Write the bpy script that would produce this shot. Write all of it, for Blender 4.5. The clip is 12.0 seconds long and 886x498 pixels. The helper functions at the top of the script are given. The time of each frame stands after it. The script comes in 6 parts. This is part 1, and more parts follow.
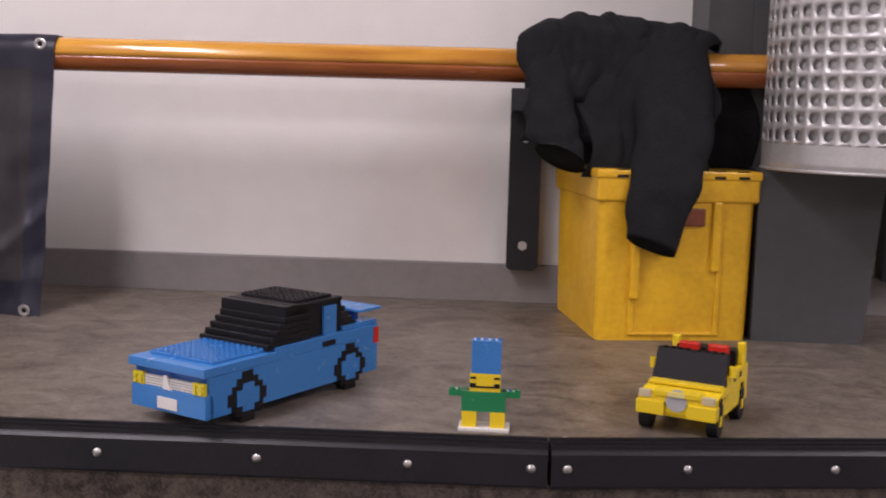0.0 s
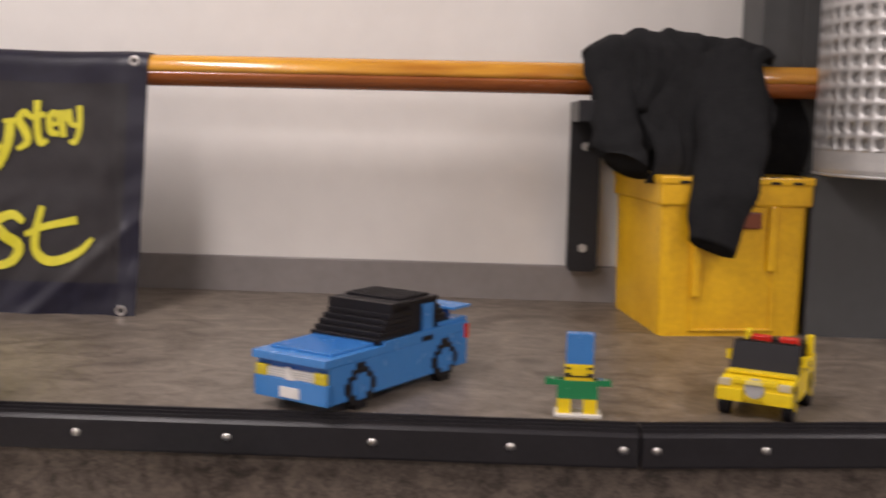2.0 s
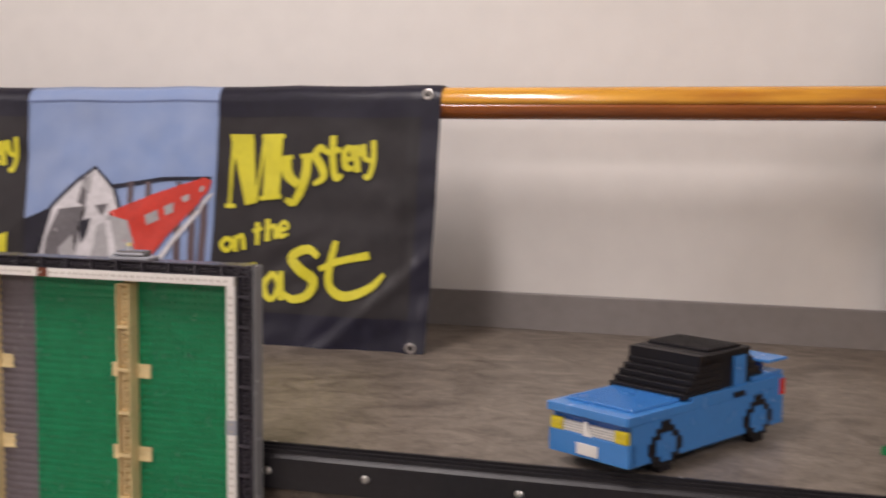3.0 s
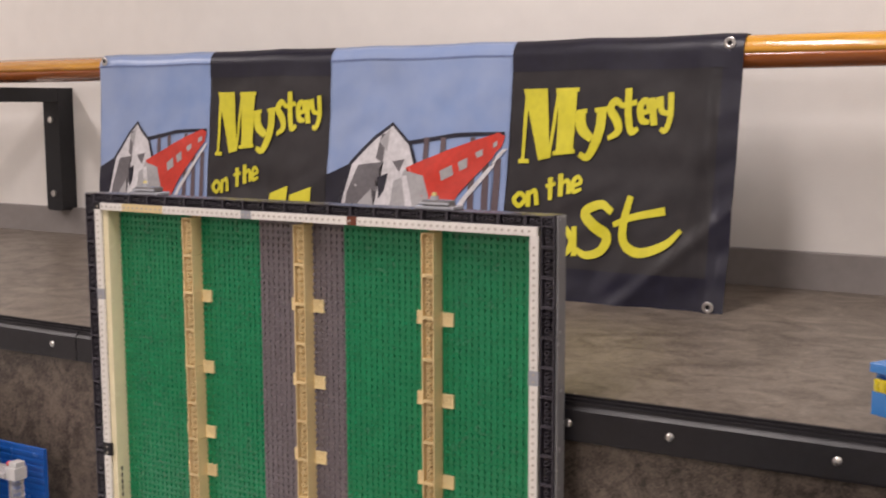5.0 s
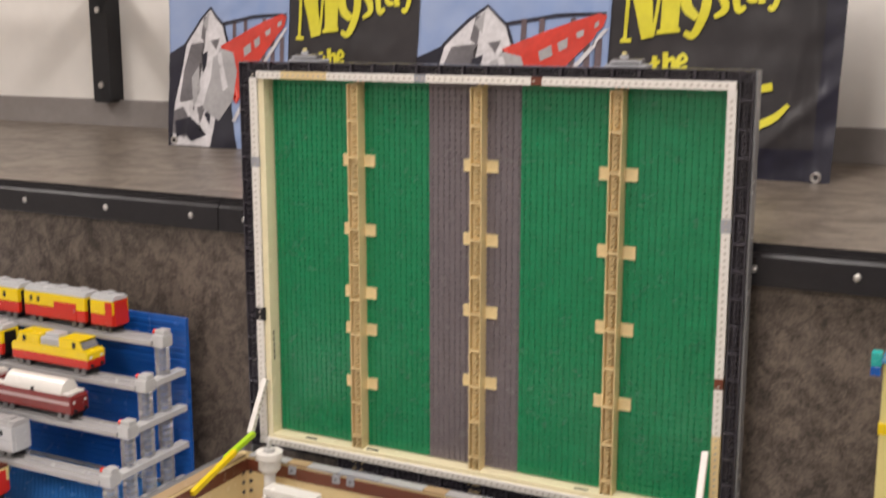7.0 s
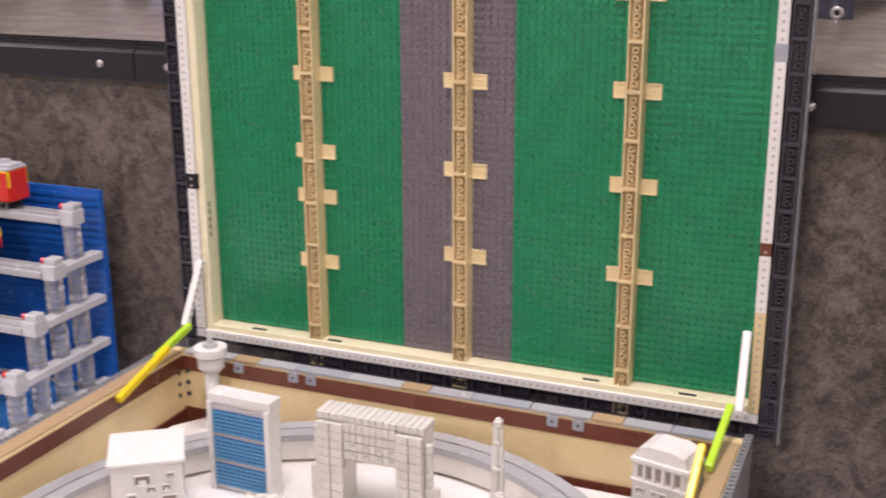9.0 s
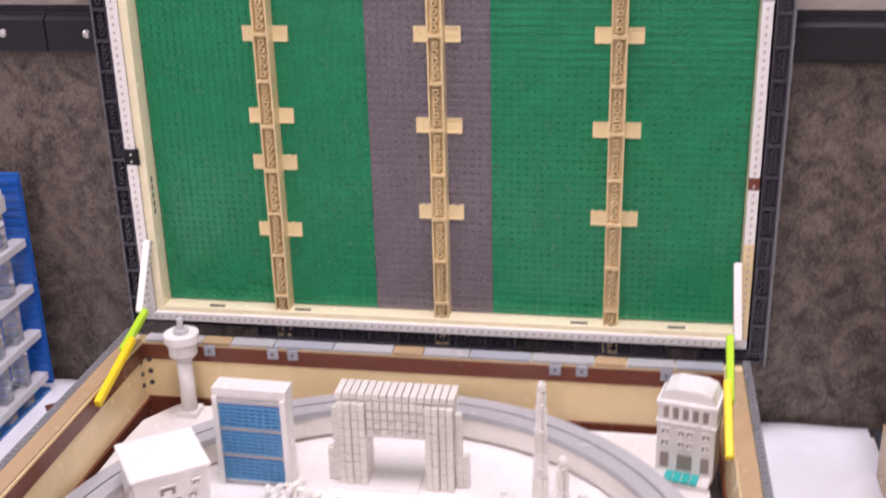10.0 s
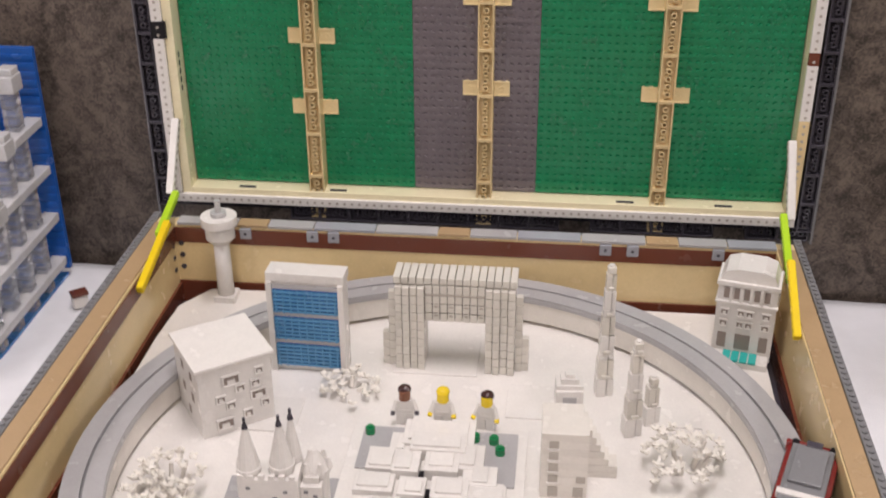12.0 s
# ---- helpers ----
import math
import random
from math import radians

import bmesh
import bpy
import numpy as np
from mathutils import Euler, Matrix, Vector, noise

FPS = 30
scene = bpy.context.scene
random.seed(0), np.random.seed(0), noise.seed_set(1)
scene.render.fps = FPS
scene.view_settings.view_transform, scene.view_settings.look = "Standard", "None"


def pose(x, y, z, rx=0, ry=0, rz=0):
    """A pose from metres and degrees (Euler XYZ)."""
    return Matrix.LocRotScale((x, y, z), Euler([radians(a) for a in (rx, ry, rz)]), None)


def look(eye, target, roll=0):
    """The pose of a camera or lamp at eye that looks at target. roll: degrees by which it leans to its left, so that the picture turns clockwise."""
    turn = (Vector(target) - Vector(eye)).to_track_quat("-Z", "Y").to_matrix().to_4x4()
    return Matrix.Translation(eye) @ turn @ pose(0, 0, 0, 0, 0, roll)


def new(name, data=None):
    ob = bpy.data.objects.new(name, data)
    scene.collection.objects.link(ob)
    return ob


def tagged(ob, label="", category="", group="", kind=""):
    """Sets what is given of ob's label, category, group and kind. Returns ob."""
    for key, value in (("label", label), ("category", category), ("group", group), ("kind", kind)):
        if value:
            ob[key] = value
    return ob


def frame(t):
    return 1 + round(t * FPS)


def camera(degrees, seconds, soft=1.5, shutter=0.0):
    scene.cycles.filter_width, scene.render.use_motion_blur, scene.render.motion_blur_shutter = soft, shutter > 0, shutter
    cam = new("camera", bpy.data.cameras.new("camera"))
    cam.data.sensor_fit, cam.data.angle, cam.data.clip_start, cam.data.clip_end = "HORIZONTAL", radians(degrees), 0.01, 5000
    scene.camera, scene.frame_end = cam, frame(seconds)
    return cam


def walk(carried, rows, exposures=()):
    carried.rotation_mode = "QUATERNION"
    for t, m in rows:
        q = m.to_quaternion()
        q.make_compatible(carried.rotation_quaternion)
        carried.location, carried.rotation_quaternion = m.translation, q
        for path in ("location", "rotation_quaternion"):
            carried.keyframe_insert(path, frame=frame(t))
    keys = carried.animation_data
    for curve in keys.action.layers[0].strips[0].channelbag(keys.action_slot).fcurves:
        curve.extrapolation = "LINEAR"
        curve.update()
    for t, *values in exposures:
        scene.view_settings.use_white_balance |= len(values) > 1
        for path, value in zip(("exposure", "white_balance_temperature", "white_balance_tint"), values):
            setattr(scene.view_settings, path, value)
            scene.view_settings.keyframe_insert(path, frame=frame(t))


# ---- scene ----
cam = camera(41.9, 12.0, soft=1.9, shutter=0.5)
PATH = [
    (0, (0.085, 0.037, 1.549), (-0.025, 2.02, 1.313), 1.6),
    (0.5, (0.089, 0.008, 1.544), (0.034, 1.992, 1.301), 1.3),
    (1, (0.076, -0.022, 1.548), (0.052, 1.962, 1.296), 1.5),
    (1.5, (0.049, -0.062, 1.547), (0.044, 1.926, 1.323), 1.3),
    (2, (-0.009, -0.079, 1.556), (-0.13, 1.904, 1.328), 1.3),
    (2.5, (-0.049, -0.035, 1.567), (-0.381, 1.928, 1.374), 1.1),
    (3, (-0.048, 0.014, 1.562), (-0.643, 1.914, 1.374), 0.6),
    (3.5, (-0.031, 0.043, 1.565), (-0.847, 1.862, 1.411), 0.6),
    (3.7, (-0.027, 0.046, 1.562), (-0.907, 1.836, 1.421), 0.5),
    (5.3, (-0.125, -0.002, 1.543), (-1.143, 1.699, 1.284), -0.3),
    (5.5, (-0.153, -0.023, 1.544), (-1.161, 1.686, 1.293), -0.1),
    (6, (-0.212, -0.076, 1.542), (-1.176, 1.658, 1.284), -0.1),
    (6.5, (-0.277, -0.142, 1.516), (-1.179, 1.617, 1.212), 0.1),
    (7, (-0.326, -0.188, 1.478), (-1.214, 1.563, 1.096), -0.0),
    (7.2, (-0.351, -0.184, 1.466), (-1.248, 1.552, 1.043), -0.6),
    (8.8, (-0.502, -0.008, 1.401), (-1.27, 1.748, 0.83), -0.9),
    (9, (-0.5, 0.013, 1.383), (-1.238, 1.782, 0.813), -0.2),
    (9.5, (-0.571, 0.025, 1.406), (-1.111, 1.854, 0.803), -0.4),
    (10, (-0.739, -0.008, 1.437), (-1.059, 1.822, 0.695), -1.5),
    (10.5, (-0.839, -0.036, 1.433), (-1.007, 1.784, 0.622), -0.3),
    (11, (-0.869, -0.041, 1.434), (-1.039, 1.712, 0.487), 1.2),
    (11.5, (-0.869, -0.019, 1.417), (-1.036, 1.734, 0.47), 1.3),
    (12, (-0.861, 0.009, 1.432), (-1.052, 1.762, 0.489), -0.3),
]
walk(cam, [(t, look(eye, target, roll)) for t, eye, target, roll in PATH],
     [(0, -0.21, 6300, 17), (0.7, -0.20, 6600, 12), (1.5, -0.18, 6700, 10), (2, -0.17, 6750, 10), (3, -0.25, 6800, 10), (5.5, -0.15, 6950, 10), (6.5, -0.08, 7300, 8), (7, -0.03, 6900, 5), (9, 0.14, 6400, 15), (9.5, 0.14, 6200, 17),
      (10, 0.17, 6150, 21), (10.5, 0.14, 6050, 15), (11, -0.2, 6400, 10), (11.5, -0.33, 6550, 10), (12, -0.31, 6600, 10)])
# --- light ---
world = bpy.data.worlds.new("world")
scene.world = world
world.use_nodes = True
world.node_tree.nodes["Background"].inputs[0].default_value = (0.75, 0.8, 1.0, 1)
world.node_tree.nodes["Background"].inputs[1].default_value = 0.05

LAMPS = [(-0.85, 0.50), (-3.3, 0.50), (1.6, 0.50), (-0.85, -2.2), (-3.3, -2.2), (1.6, -2.2)]
for lx, ly in LAMPS:
    lamp = bpy.data.lights.new("ceiling_lamp", "AREA")
    lamp.shape, lamp.size, lamp.size_y = "RECTANGLE", 0.28, 1.2
    lamp.energy, lamp.color = 36.0, (1.0, 0.925, 0.955)
    new("ceiling_lamp", lamp).matrix_world = pose(lx, ly, 2.845)


# --- materials ---
def mat(name, base, rough=0.5, metal=0.0, var=0.08, scale=25.0, bump=0.0, bscale=150.0, coat=0.0, rand=0.0, alt=None, detail=5.0, spec=0.5, distort=0.0, sharp=0.3):
    """A surface with two scales of noise in its colour, rough patches, fine relief and a change from piece to piece."""
    m = bpy.data.materials.new(name)
    m.use_nodes = True
    n, l = m.node_tree.nodes, m.node_tree.links
    b = n["Principled BSDF"]
    tc = n.new("ShaderNodeTexCoord")
    big, small = n.new("ShaderNodeTexNoise"), n.new("ShaderNodeTexNoise")
    for t, s in ((big, scale), (small, scale * 7)):
        t.inputs["Scale"].default_value, t.inputs["Detail"].default_value = s, detail
        t.inputs["Distortion"].default_value = distort
        l.new(tc.outputs["Object"], t.inputs["Vector"])
    both = n.new("ShaderNodeMath")
    both.operation = "ADD"
    l.new(big.outputs["Fac"], both.inputs[0])
    l.new(small.outputs["Fac"], both.inputs[1])
    ramp = n.new("ShaderNodeMapRange")
    ramp.inputs["From Min"].default_value, ramp.inputs["From Max"].default_value = 1 - sharp, 1 + sharp
    l.new(both.outputs[0], ramp.inputs["Value"])
    mix = n.new("ShaderNodeMix")
    mix.data_type = "RGBA"
    other = alt or [c * (1 - 2 * var) for c in base]
    mix.inputs["A"].default_value = (*[min(1, c * (1 + var)) for c in base], 1)
    mix.inputs["B"].default_value = (*other, 1)
    l.new(ramp.outputs[0], mix.inputs["Factor"])
    last = mix.outputs["Result"]
    if rand:
        info, hue = n.new("ShaderNodeObjectInfo"), n.new("ShaderNodeHueSaturation")
        rr = n.new("ShaderNodeMapRange")
        rr.inputs["To Min"].default_value, rr.inputs["To Max"].default_value = 1 - rand, 1 + rand
        l.new(info.outputs["Random"], rr.inputs["Value"])
        l.new(rr.outputs[0], hue.inputs["Value"])
        l.new(last, hue.inputs["Color"])
        last = hue.outputs["Color"]
    l.new(last, b.inputs["Base Color"])
    rg = n.new("ShaderNodeMapRange")
    rg.inputs["To Min"].default_value, rg.inputs["To Max"].default_value = max(0.02, rough - 0.08), min(1, rough + 0.08)
    l.new(big.outputs["Fac"], rg.inputs["Value"])
    l.new(rg.outputs[0], b.inputs["Roughness"])
    b.inputs["Metallic"].default_value = metal
    b.inputs["Coat Weight"].default_value = coat
    b.inputs["Specular IOR Level"].default_value = spec
    if bump:
        bt, bp = n.new("ShaderNodeTexNoise"), n.new("ShaderNodeBump")
        bt.inputs["Scale"].default_value, bt.inputs["Detail"].default_value = bscale, 4
        l.new(tc.outputs["Object"], bt.inputs["Vector"])
        bp.inputs["Strength"].default_value, bp.inputs["Distance"].default_value = bump, 0.002
        l.new(bt.outputs["Fac"], bp.inputs["Height"])
        l.new(bp.outputs[0], b.inputs["Normal"])
    return m


def stretched(m, sx, sy, sz):
    """Stretches the noises of a material along an axis, for grain and streaks."""
    n, l = m.node_tree.nodes, m.node_tree.links
    mp = n.new("ShaderNodeMapping")
    mp.inputs["Scale"].default_value = (sx, sy, sz)
    tc = next(x for x in n if x.type == "TEX_COORD")
    l.new(tc.outputs["Object"], mp.inputs["Vector"])
    for x in n:
        if x.type == "TEX_NOISE":
            l.new(mp.outputs[0], x.inputs["Vector"])
    return m


WALL = mat("wall_paint", (0.80, 0.77, 0.73), 0.75, var=0.02, scale=3, bump=0.15, bscale=350)
LINO = stretched(mat("marbled_linoleum", (0.205, 0.170, 0.136), 0.38, alt=(0.070, 0.055, 0.043), scale=15, bump=0.05, bscale=250, detail=10, distort=1.6, sharp=0.29), 0.8, 1, 1)
RISER = mat("dark_marbled_linoleum", (0.175, 0.138, 0.112), 0.5, alt=(0.042, 0.032, 0.026), scale=24, bump=0.05, bscale=250, detail=10, distort=1.7, sharp=0.22)
SKIRT = mat("grey_skirting", (0.245, 0.222, 0.212), 0.45, var=0.05, scale=8)
NOSING = mat("black_rubber", (0.015, 0.0135, 0.016), 0.42, var=0.15, scale=20, bump=0.1, spec=0.35)
STEEL = mat("steel", (0.62, 0.60, 0.58), 0.3, 1.0, var=0.06, scale=40)
# rail's lower half: underside shade put into a darker, redder wood colour
SHADEWOOD = stretched(mat("shaded_varnished_wood", (0.40, 0.125, 0.03), 0.25, alt=(0.26, 0.07, 0.018), scale=10, coat=0.4, bump=0.05), 0.12, 1, 1)
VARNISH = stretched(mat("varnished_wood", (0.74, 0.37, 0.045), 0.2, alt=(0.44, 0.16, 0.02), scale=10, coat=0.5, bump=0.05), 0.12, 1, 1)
BLACKPAINT = mat("black_paint", (0.014, 0.014, 0.017), 0.4, var=0.1, scale=12, spec=0.35)
GREYPAINT = mat("dark_grey_paint", (0.062, 0.063, 0.064), 0.5, var=0.06, scale=6, bump=0.05)
CEIL = mat("ceiling_white", (0.8, 0.79, 0.77), 0.9, var=0.02, scale=3)
CLOTHW = mat("white_tablecloth", (0.80, 0.80, 0.82), 0.8, var=0.03, scale=6, bump=0.2, bscale=600)
DARKCLOTH = mat("dark_cloth", (0.035, 0.035, 0.045), 0.85, var=0.1, scale=10, bump=0.2, bscale=500)


def plastic(name, base, rand=0.04, rough=0.25, var=0.03, spec=0.5, clear=0.0):
    m = mat(name, base, rough, var=var, scale=60, bump=0.03, bscale=400, rand=rand, spec=spec)
    m.node_tree.nodes["Principled BSDF"].inputs["Transmission Weight"].default_value = clear
    return m


GREEN = plastic("green_plastic", (0.013, 0.248, 0.106), var=0.10)
DGREY = plastic("dark_grey_plastic", (0.19, 0.165, 0.18), var=0.08)
BLACK = plastic("black_plastic", (0.009, 0.008, 0.010), rough=0.45, spec=0.25)
CHAR = plastic("charcoal_plastic", (0.052, 0.047, 0.058), rand=0.2)
TAN = plastic("tan_plastic", (0.72, 0.56, 0.30), rand=0.07)
CREAM = plastic("cream_plastic", (0.80, 0.72, 0.48))
LTAN = plastic("light_tan_plastic", (0.80, 0.65, 0.36), rand=0.06)
WHITE = plastic("white_plastic", (0.72, 0.69, 0.65))
LGREY = plastic("light_grey_plastic", (0.40, 0.39, 0.39), rand=0.05)
MGREY = plastic("mid_grey_plastic", (0.20, 0.20, 0.205))
BROWN = plastic("reddish_brown_plastic", (0.14, 0.040, 0.022))
DTAN = plastic("dark_tan_plastic", (0.42, 0.29, 0.16), rand=0.06)
BLUE = plastic("blue_plastic", (0.040, 0.19, 0.49))
DBLUE = plastic("deep_blue_plastic", (0.012, 0.10, 0.40))
YELLOW = plastic("yellow_plastic", (0.80, 0.58, 0.015))
RED = plastic("red_plastic", (0.55, 0.025, 0.015))
DRED = plastic("dark_red_plastic", (0.20, 0.022, 0.020))
LIME = plastic("lime_plastic", (0.42, 0.66, 0.03))
FIGGREEN = plastic("bright_green_plastic", (0.012, 0.20, 0.07))
TEAL = plastic("teal_plastic", (0.03, 0.42, 0.38))
AZURE = plastic("azure_plastic", (0.10, 0.29, 0.50))
PALE = plastic("pale_yellow_plastic", (0.72, 0.62, 0.25))


# --- mesh helpers ---
def box(bm, x0, x1, y0, y1, z0, z1, bev=0.0, m=None):
    r = bmesh.ops.create_cube(bm, size=1)
    vs = r["verts"]
    t = pose((x0 + x1) / 2, (y0 + y1) / 2, (z0 + z1) / 2) @ Matrix.Diagonal((abs(x1 - x0), abs(y1 - y0), abs(z1 - z0), 1))
    bmesh.ops.transform(bm, matrix=(m @ t) if m else t, verts=vs)
    if bev:
        es = list({e for v in vs for e in v.link_edges})
        bmesh.ops.bevel(bm, geom=es, offset=bev, segments=2, affect="EDGES", profile=0.5)


def rod(bm, a, b, r0, r1=None, seg=16):
    a, b = Vector(a), Vector(b)
    d = b - a
    t = Matrix.Translation((a + b) / 2) @ d.to_track_quat("Z", "Y").to_matrix().to_4x4()
    bmesh.ops.create_cone(bm, cap_ends=True, segments=seg, radius1=r0, radius2=r0 if r1 is None else r1, depth=d.length, matrix=t)


def poly(bm, pts, y0, y1):
    """A flat outline in x and z, with its depth from y0 to y1."""
    f = [bm.verts.new((x, y0, z)) for x, z in pts]
    g = [bm.verts.new((x, y1, z)) for x, z in pts]
    bm.faces.new(f)
    bm.faces.new(g[::-1])
    for i in range(len(pts)):
        j = (i + 1) % len(pts)
        bm.faces.new((f[i], g[i], g[j], f[j]))
    bmesh.ops.recalc_face_normals(bm, faces=bm.faces)


def mesh(name, bm, material, smooth=False):
    me = bpy.data.meshes.new(name)
    bm.to_mesh(me)
    bm.free()
    me.materials.append(material)
    if smooth:
        me.shade_smooth()
    return me


def part(name, bm, material, parent=None, label="", smooth=False, m=None):
    ob = new(name, bm if isinstance(bm, bpy.types.Mesh) else mesh(name, bm, material, smooth))
    ob.parent = parent
    if m is not None:
        ob.matrix_basis = m
    return tagged(ob, label)


def thing(name, label, category, m=None, group="", kind=""):
    ob = new(name)
    ob.empty_display_size = 0.05
    if m is not None:
        ob.matrix_basis = m
    return tagged(ob, label, category, group, kind)


def B(*boxes, bev=0.0):
    bm = bmesh.new()
    for b in boxes:
        box(bm, *b, bev=bev)
    return bm


def R(*rods, seg=16):
    bm = bmesh.new()
    for r in rods:
        rod(bm, *r, seg=seg)
    return bm


def structure(name, bm, material, label, category):
    return tagged(new(name, mesh(name, bm, material)), label, category, kind="structure")


def studs_mesh(name, pts, material, r=0.0024, h=0.0017, seg=8, axis="z"):
    """Many small round studs in one mesh; axis is the way they point (z up, or y towards the front)."""
    pts = np.array(pts, float)
    a = np.arange(seg) * 2 * math.pi / seg
    ring = np.stack([np.cos(a) * r, np.sin(a) * r], 1)
    low = np.zeros((seg, 3))
    top = np.zeros((seg, 3))
    if axis == "z":
        low[:, :2], top[:, :2], top[:, 2] = ring, ring, h
    else:
        low[:, 0], low[:, 2] = ring[:, 0], -ring[:, 1]
        top[:] = low
        top[:, 1] = -h
        low[:, 2], top[:, 2] = ring[:, 1], ring[:, 1]
    one = np.concatenate([low, top])
    v = (pts[:, None, :] + one[None]).reshape(-1, 3)
    faces = []
    for k in range(len(pts)):
        o = k * 2 * seg
        faces += [(o + i, o + (i + 1) % seg, o + seg + (i + 1) % seg, o + seg + i) for i in range(seg)]
        faces.append(tuple(o + seg + i for i in range(seg)))
    me = bpy.data.meshes.new(name)
    me.from_pydata(v.tolist(), [], faces)
    me.materials.append(material)
    return me


# --- structure ---
WALL_Y, LEDGE_Z, LEDGE_Y, TABLE_Z = 1.965, 1.233, 1.15, 0.775
structure("floor", B((-5, 4, -4, WALL_Y, -0.1, 0)), LINO, "brown marbled linoleum floor", "floor")
structure("ceiling", B((-5, 4, -4, WALL_Y + 0.1, 2.9, 3.0)), CEIL, "plain white ceiling", "ceiling")
structure("wall_north", B((-5, 4, WALL_Y, WALL_Y + 0.15, 0, 2.9)), WALL, "off-white painted wall above the raised ledge", "wall")
structure("wall_south", B((-5, 4, -4.15, -4, 0, 2.9)), WALL, "off-white painted wall", "wall")
structure("wall_west", B((-5.15, -5, -4, WALL_Y, 0, 2.9)), WALL, "off-white painted wall", "wall")
structure("wall_east", B((4, 4.15, -4, WALL_Y, 0, 2.9)), WALL, "off-white painted wall", "wall")
for lx, ly in LAMPS:
    fx = thing("ceiling_light", "white rectangular ceiling light with a steel frame", "ceiling light", pose(lx, ly, 2.9), "ceiling lights")
    part("frame", B((-0.17, -0.14, -0.63, 0.63, -0.06, 0), (0.14, 0.17, -0.63, 0.63, -0.06, 0), (-0.14, 0.14, -0.63, -0.60, -0.06, 0), (-0.14, 0.14, 0.60, 0.63, -0.06, 0)), STEEL, fx)
    part("housing", B((-0.14, 0.14, -0.6, 0.6, -0.02, -0.002)), CEIL, fx)

def prism(pts, z0, z1):
    """A level outline in x and y, raised from z0 to z1."""
    bm = bmesh.new()
    f = [bm.verts.new((x, y, z0)) for x, y in pts]
    g = [bm.verts.new((x, y, z1)) for x, y in pts]
    bm.faces.new(f[::-1])
    bm.faces.new(g)
    for i in range(len(pts)):
        j = (i + 1) % len(pts)
        bm.faces.new((f[i], f[j], g[j], g[i]))
    bmesh.ops.recalc_face_normals(bm, faces=bm.faces)
    return bm


# the ledge's front edge bends at the joints of its edge strips
FRONT = [(-5.0, 1.170), (-1.365, 1.156), (-0.613, 1.147), (0.133, 1.162), (0.90, 1.272), (4.0, 1.60)]
def ledge_top(y):
    """The ledge falls slightly towards its front edge."""
    return 1.2275 + (y - 1.15) * 0.011


slab = prism(FRONT + [(4, WALL_Y), (-5, WALL_Y)], LEDGE_Z - 0.03, LEDGE_Z)
for v in slab.verts:
    if v.co.z > LEDGE_Z - 0.01:
        v.co.z = ledge_top(v.co.y)
structure("ledge", slab, LINO, "raised ledge covered in brown marbled linoleum", "ledge")
structure("riser", prism([(x, y + 0.004) for x, y in FRONT] + [(x, y + 0.06) for x, y in FRONT[::-1]], 0, LEDGE_Z - 0.03), RISER, "tall front of the ledge in dark marbled linoleum", "ledge front")
structure("baseboard", B((-5, 4, WALL_Y - 0.012, WALL_Y, LEDGE_Z, 1.299), bev=0.002), SKIRT, "grey skirting strip along the wall", "baseboard")

# ribbed black edge of the ledge, in lengths with screws
SCREWS = [[-1.415, -1.58, -1.75, -1.92, -2.1], [-1.318, -1.16, -0.98, -0.80, -0.63], [-0.596, -0.483, -0.316, -0.156, -0.006, 0.116], [0.150, 0.27, 0.42, 0.57, 0.73, 0.88], [0.93, 1.05]]
for i in range(5):
    (a, ya), (b, yb) = FRONT[i], FRONT[i + 1]
    turn = math.atan2(yb - ya, b - a)
    a += 0.001
    nose = thing("edge_strip", "black ribbed rubber edge strip screwed to the ledge", "edge strip", pose(a, ya, LEDGE_Z, 0, 0, math.degrees(turn)), "edge strips", "structure")
    w = math.hypot(b - a, yb - ya) - 0.001
    bm = bmesh.new()
    prof = [(-0.015, -0.0505), (-0.0155, -0.048), (-0.0155, -0.0165), (-0.0125, -0.0135), (-0.001, -0.0062), (0.006, -0.0038), (0.0085, -0.0052), (0.0038, -0.014), (0.0038, -0.0505)]
    ends = [[bm.verts.new((x_, y_, z_)) for y_, z_ in prof] for x_ in (0, w)]
    bm.faces.new(ends[0]), bm.faces.new(ends[1][::-1])
    for q in range(len(prof)):
        r = (q + 1) % len(prof)
        bm.faces.new((ends[0][q], ends[0][r], ends[1][r], ends[1][q]))
    bmesh.ops.recalc_face_normals(bm, faces=bm.faces)
    part("strip", bm, NOSING, nose)
    for k in range(3):
        y = -0.0105 + k * 0.0045
        zr = -0.0128 + (y + 0.0125) * 0.62
        part("rib", B((0, w, y, y + 0.0024, zr - 0.001, zr + 0.0032)), NOSING, nose)
    bm0 = bmesh.new()
    bmesh.ops.create_uvsphere(bm0, u_segments=12, v_segments=6, radius=0.0048, matrix=pose(0, 0, 0) @ Matrix.Diagonal((1, 0.55, 1, 1)))
    sm = mesh("screw", bm0, STEEL, True)
    for x in SCREWS[i]:
        part("screw", sm, None, nose, m=pose((x - a) / math.cos(turn), -0.0155, -0.031), label="domed steel screw")
    for x in SCREWS[i][::3]:
        part("screw", sm, None, nose, m=pose((x - a) / math.cos(turn), 0.0035, -0.0042, 80) @ Matrix.Diagonal((0.6, 0.6, 0.6, 1)))

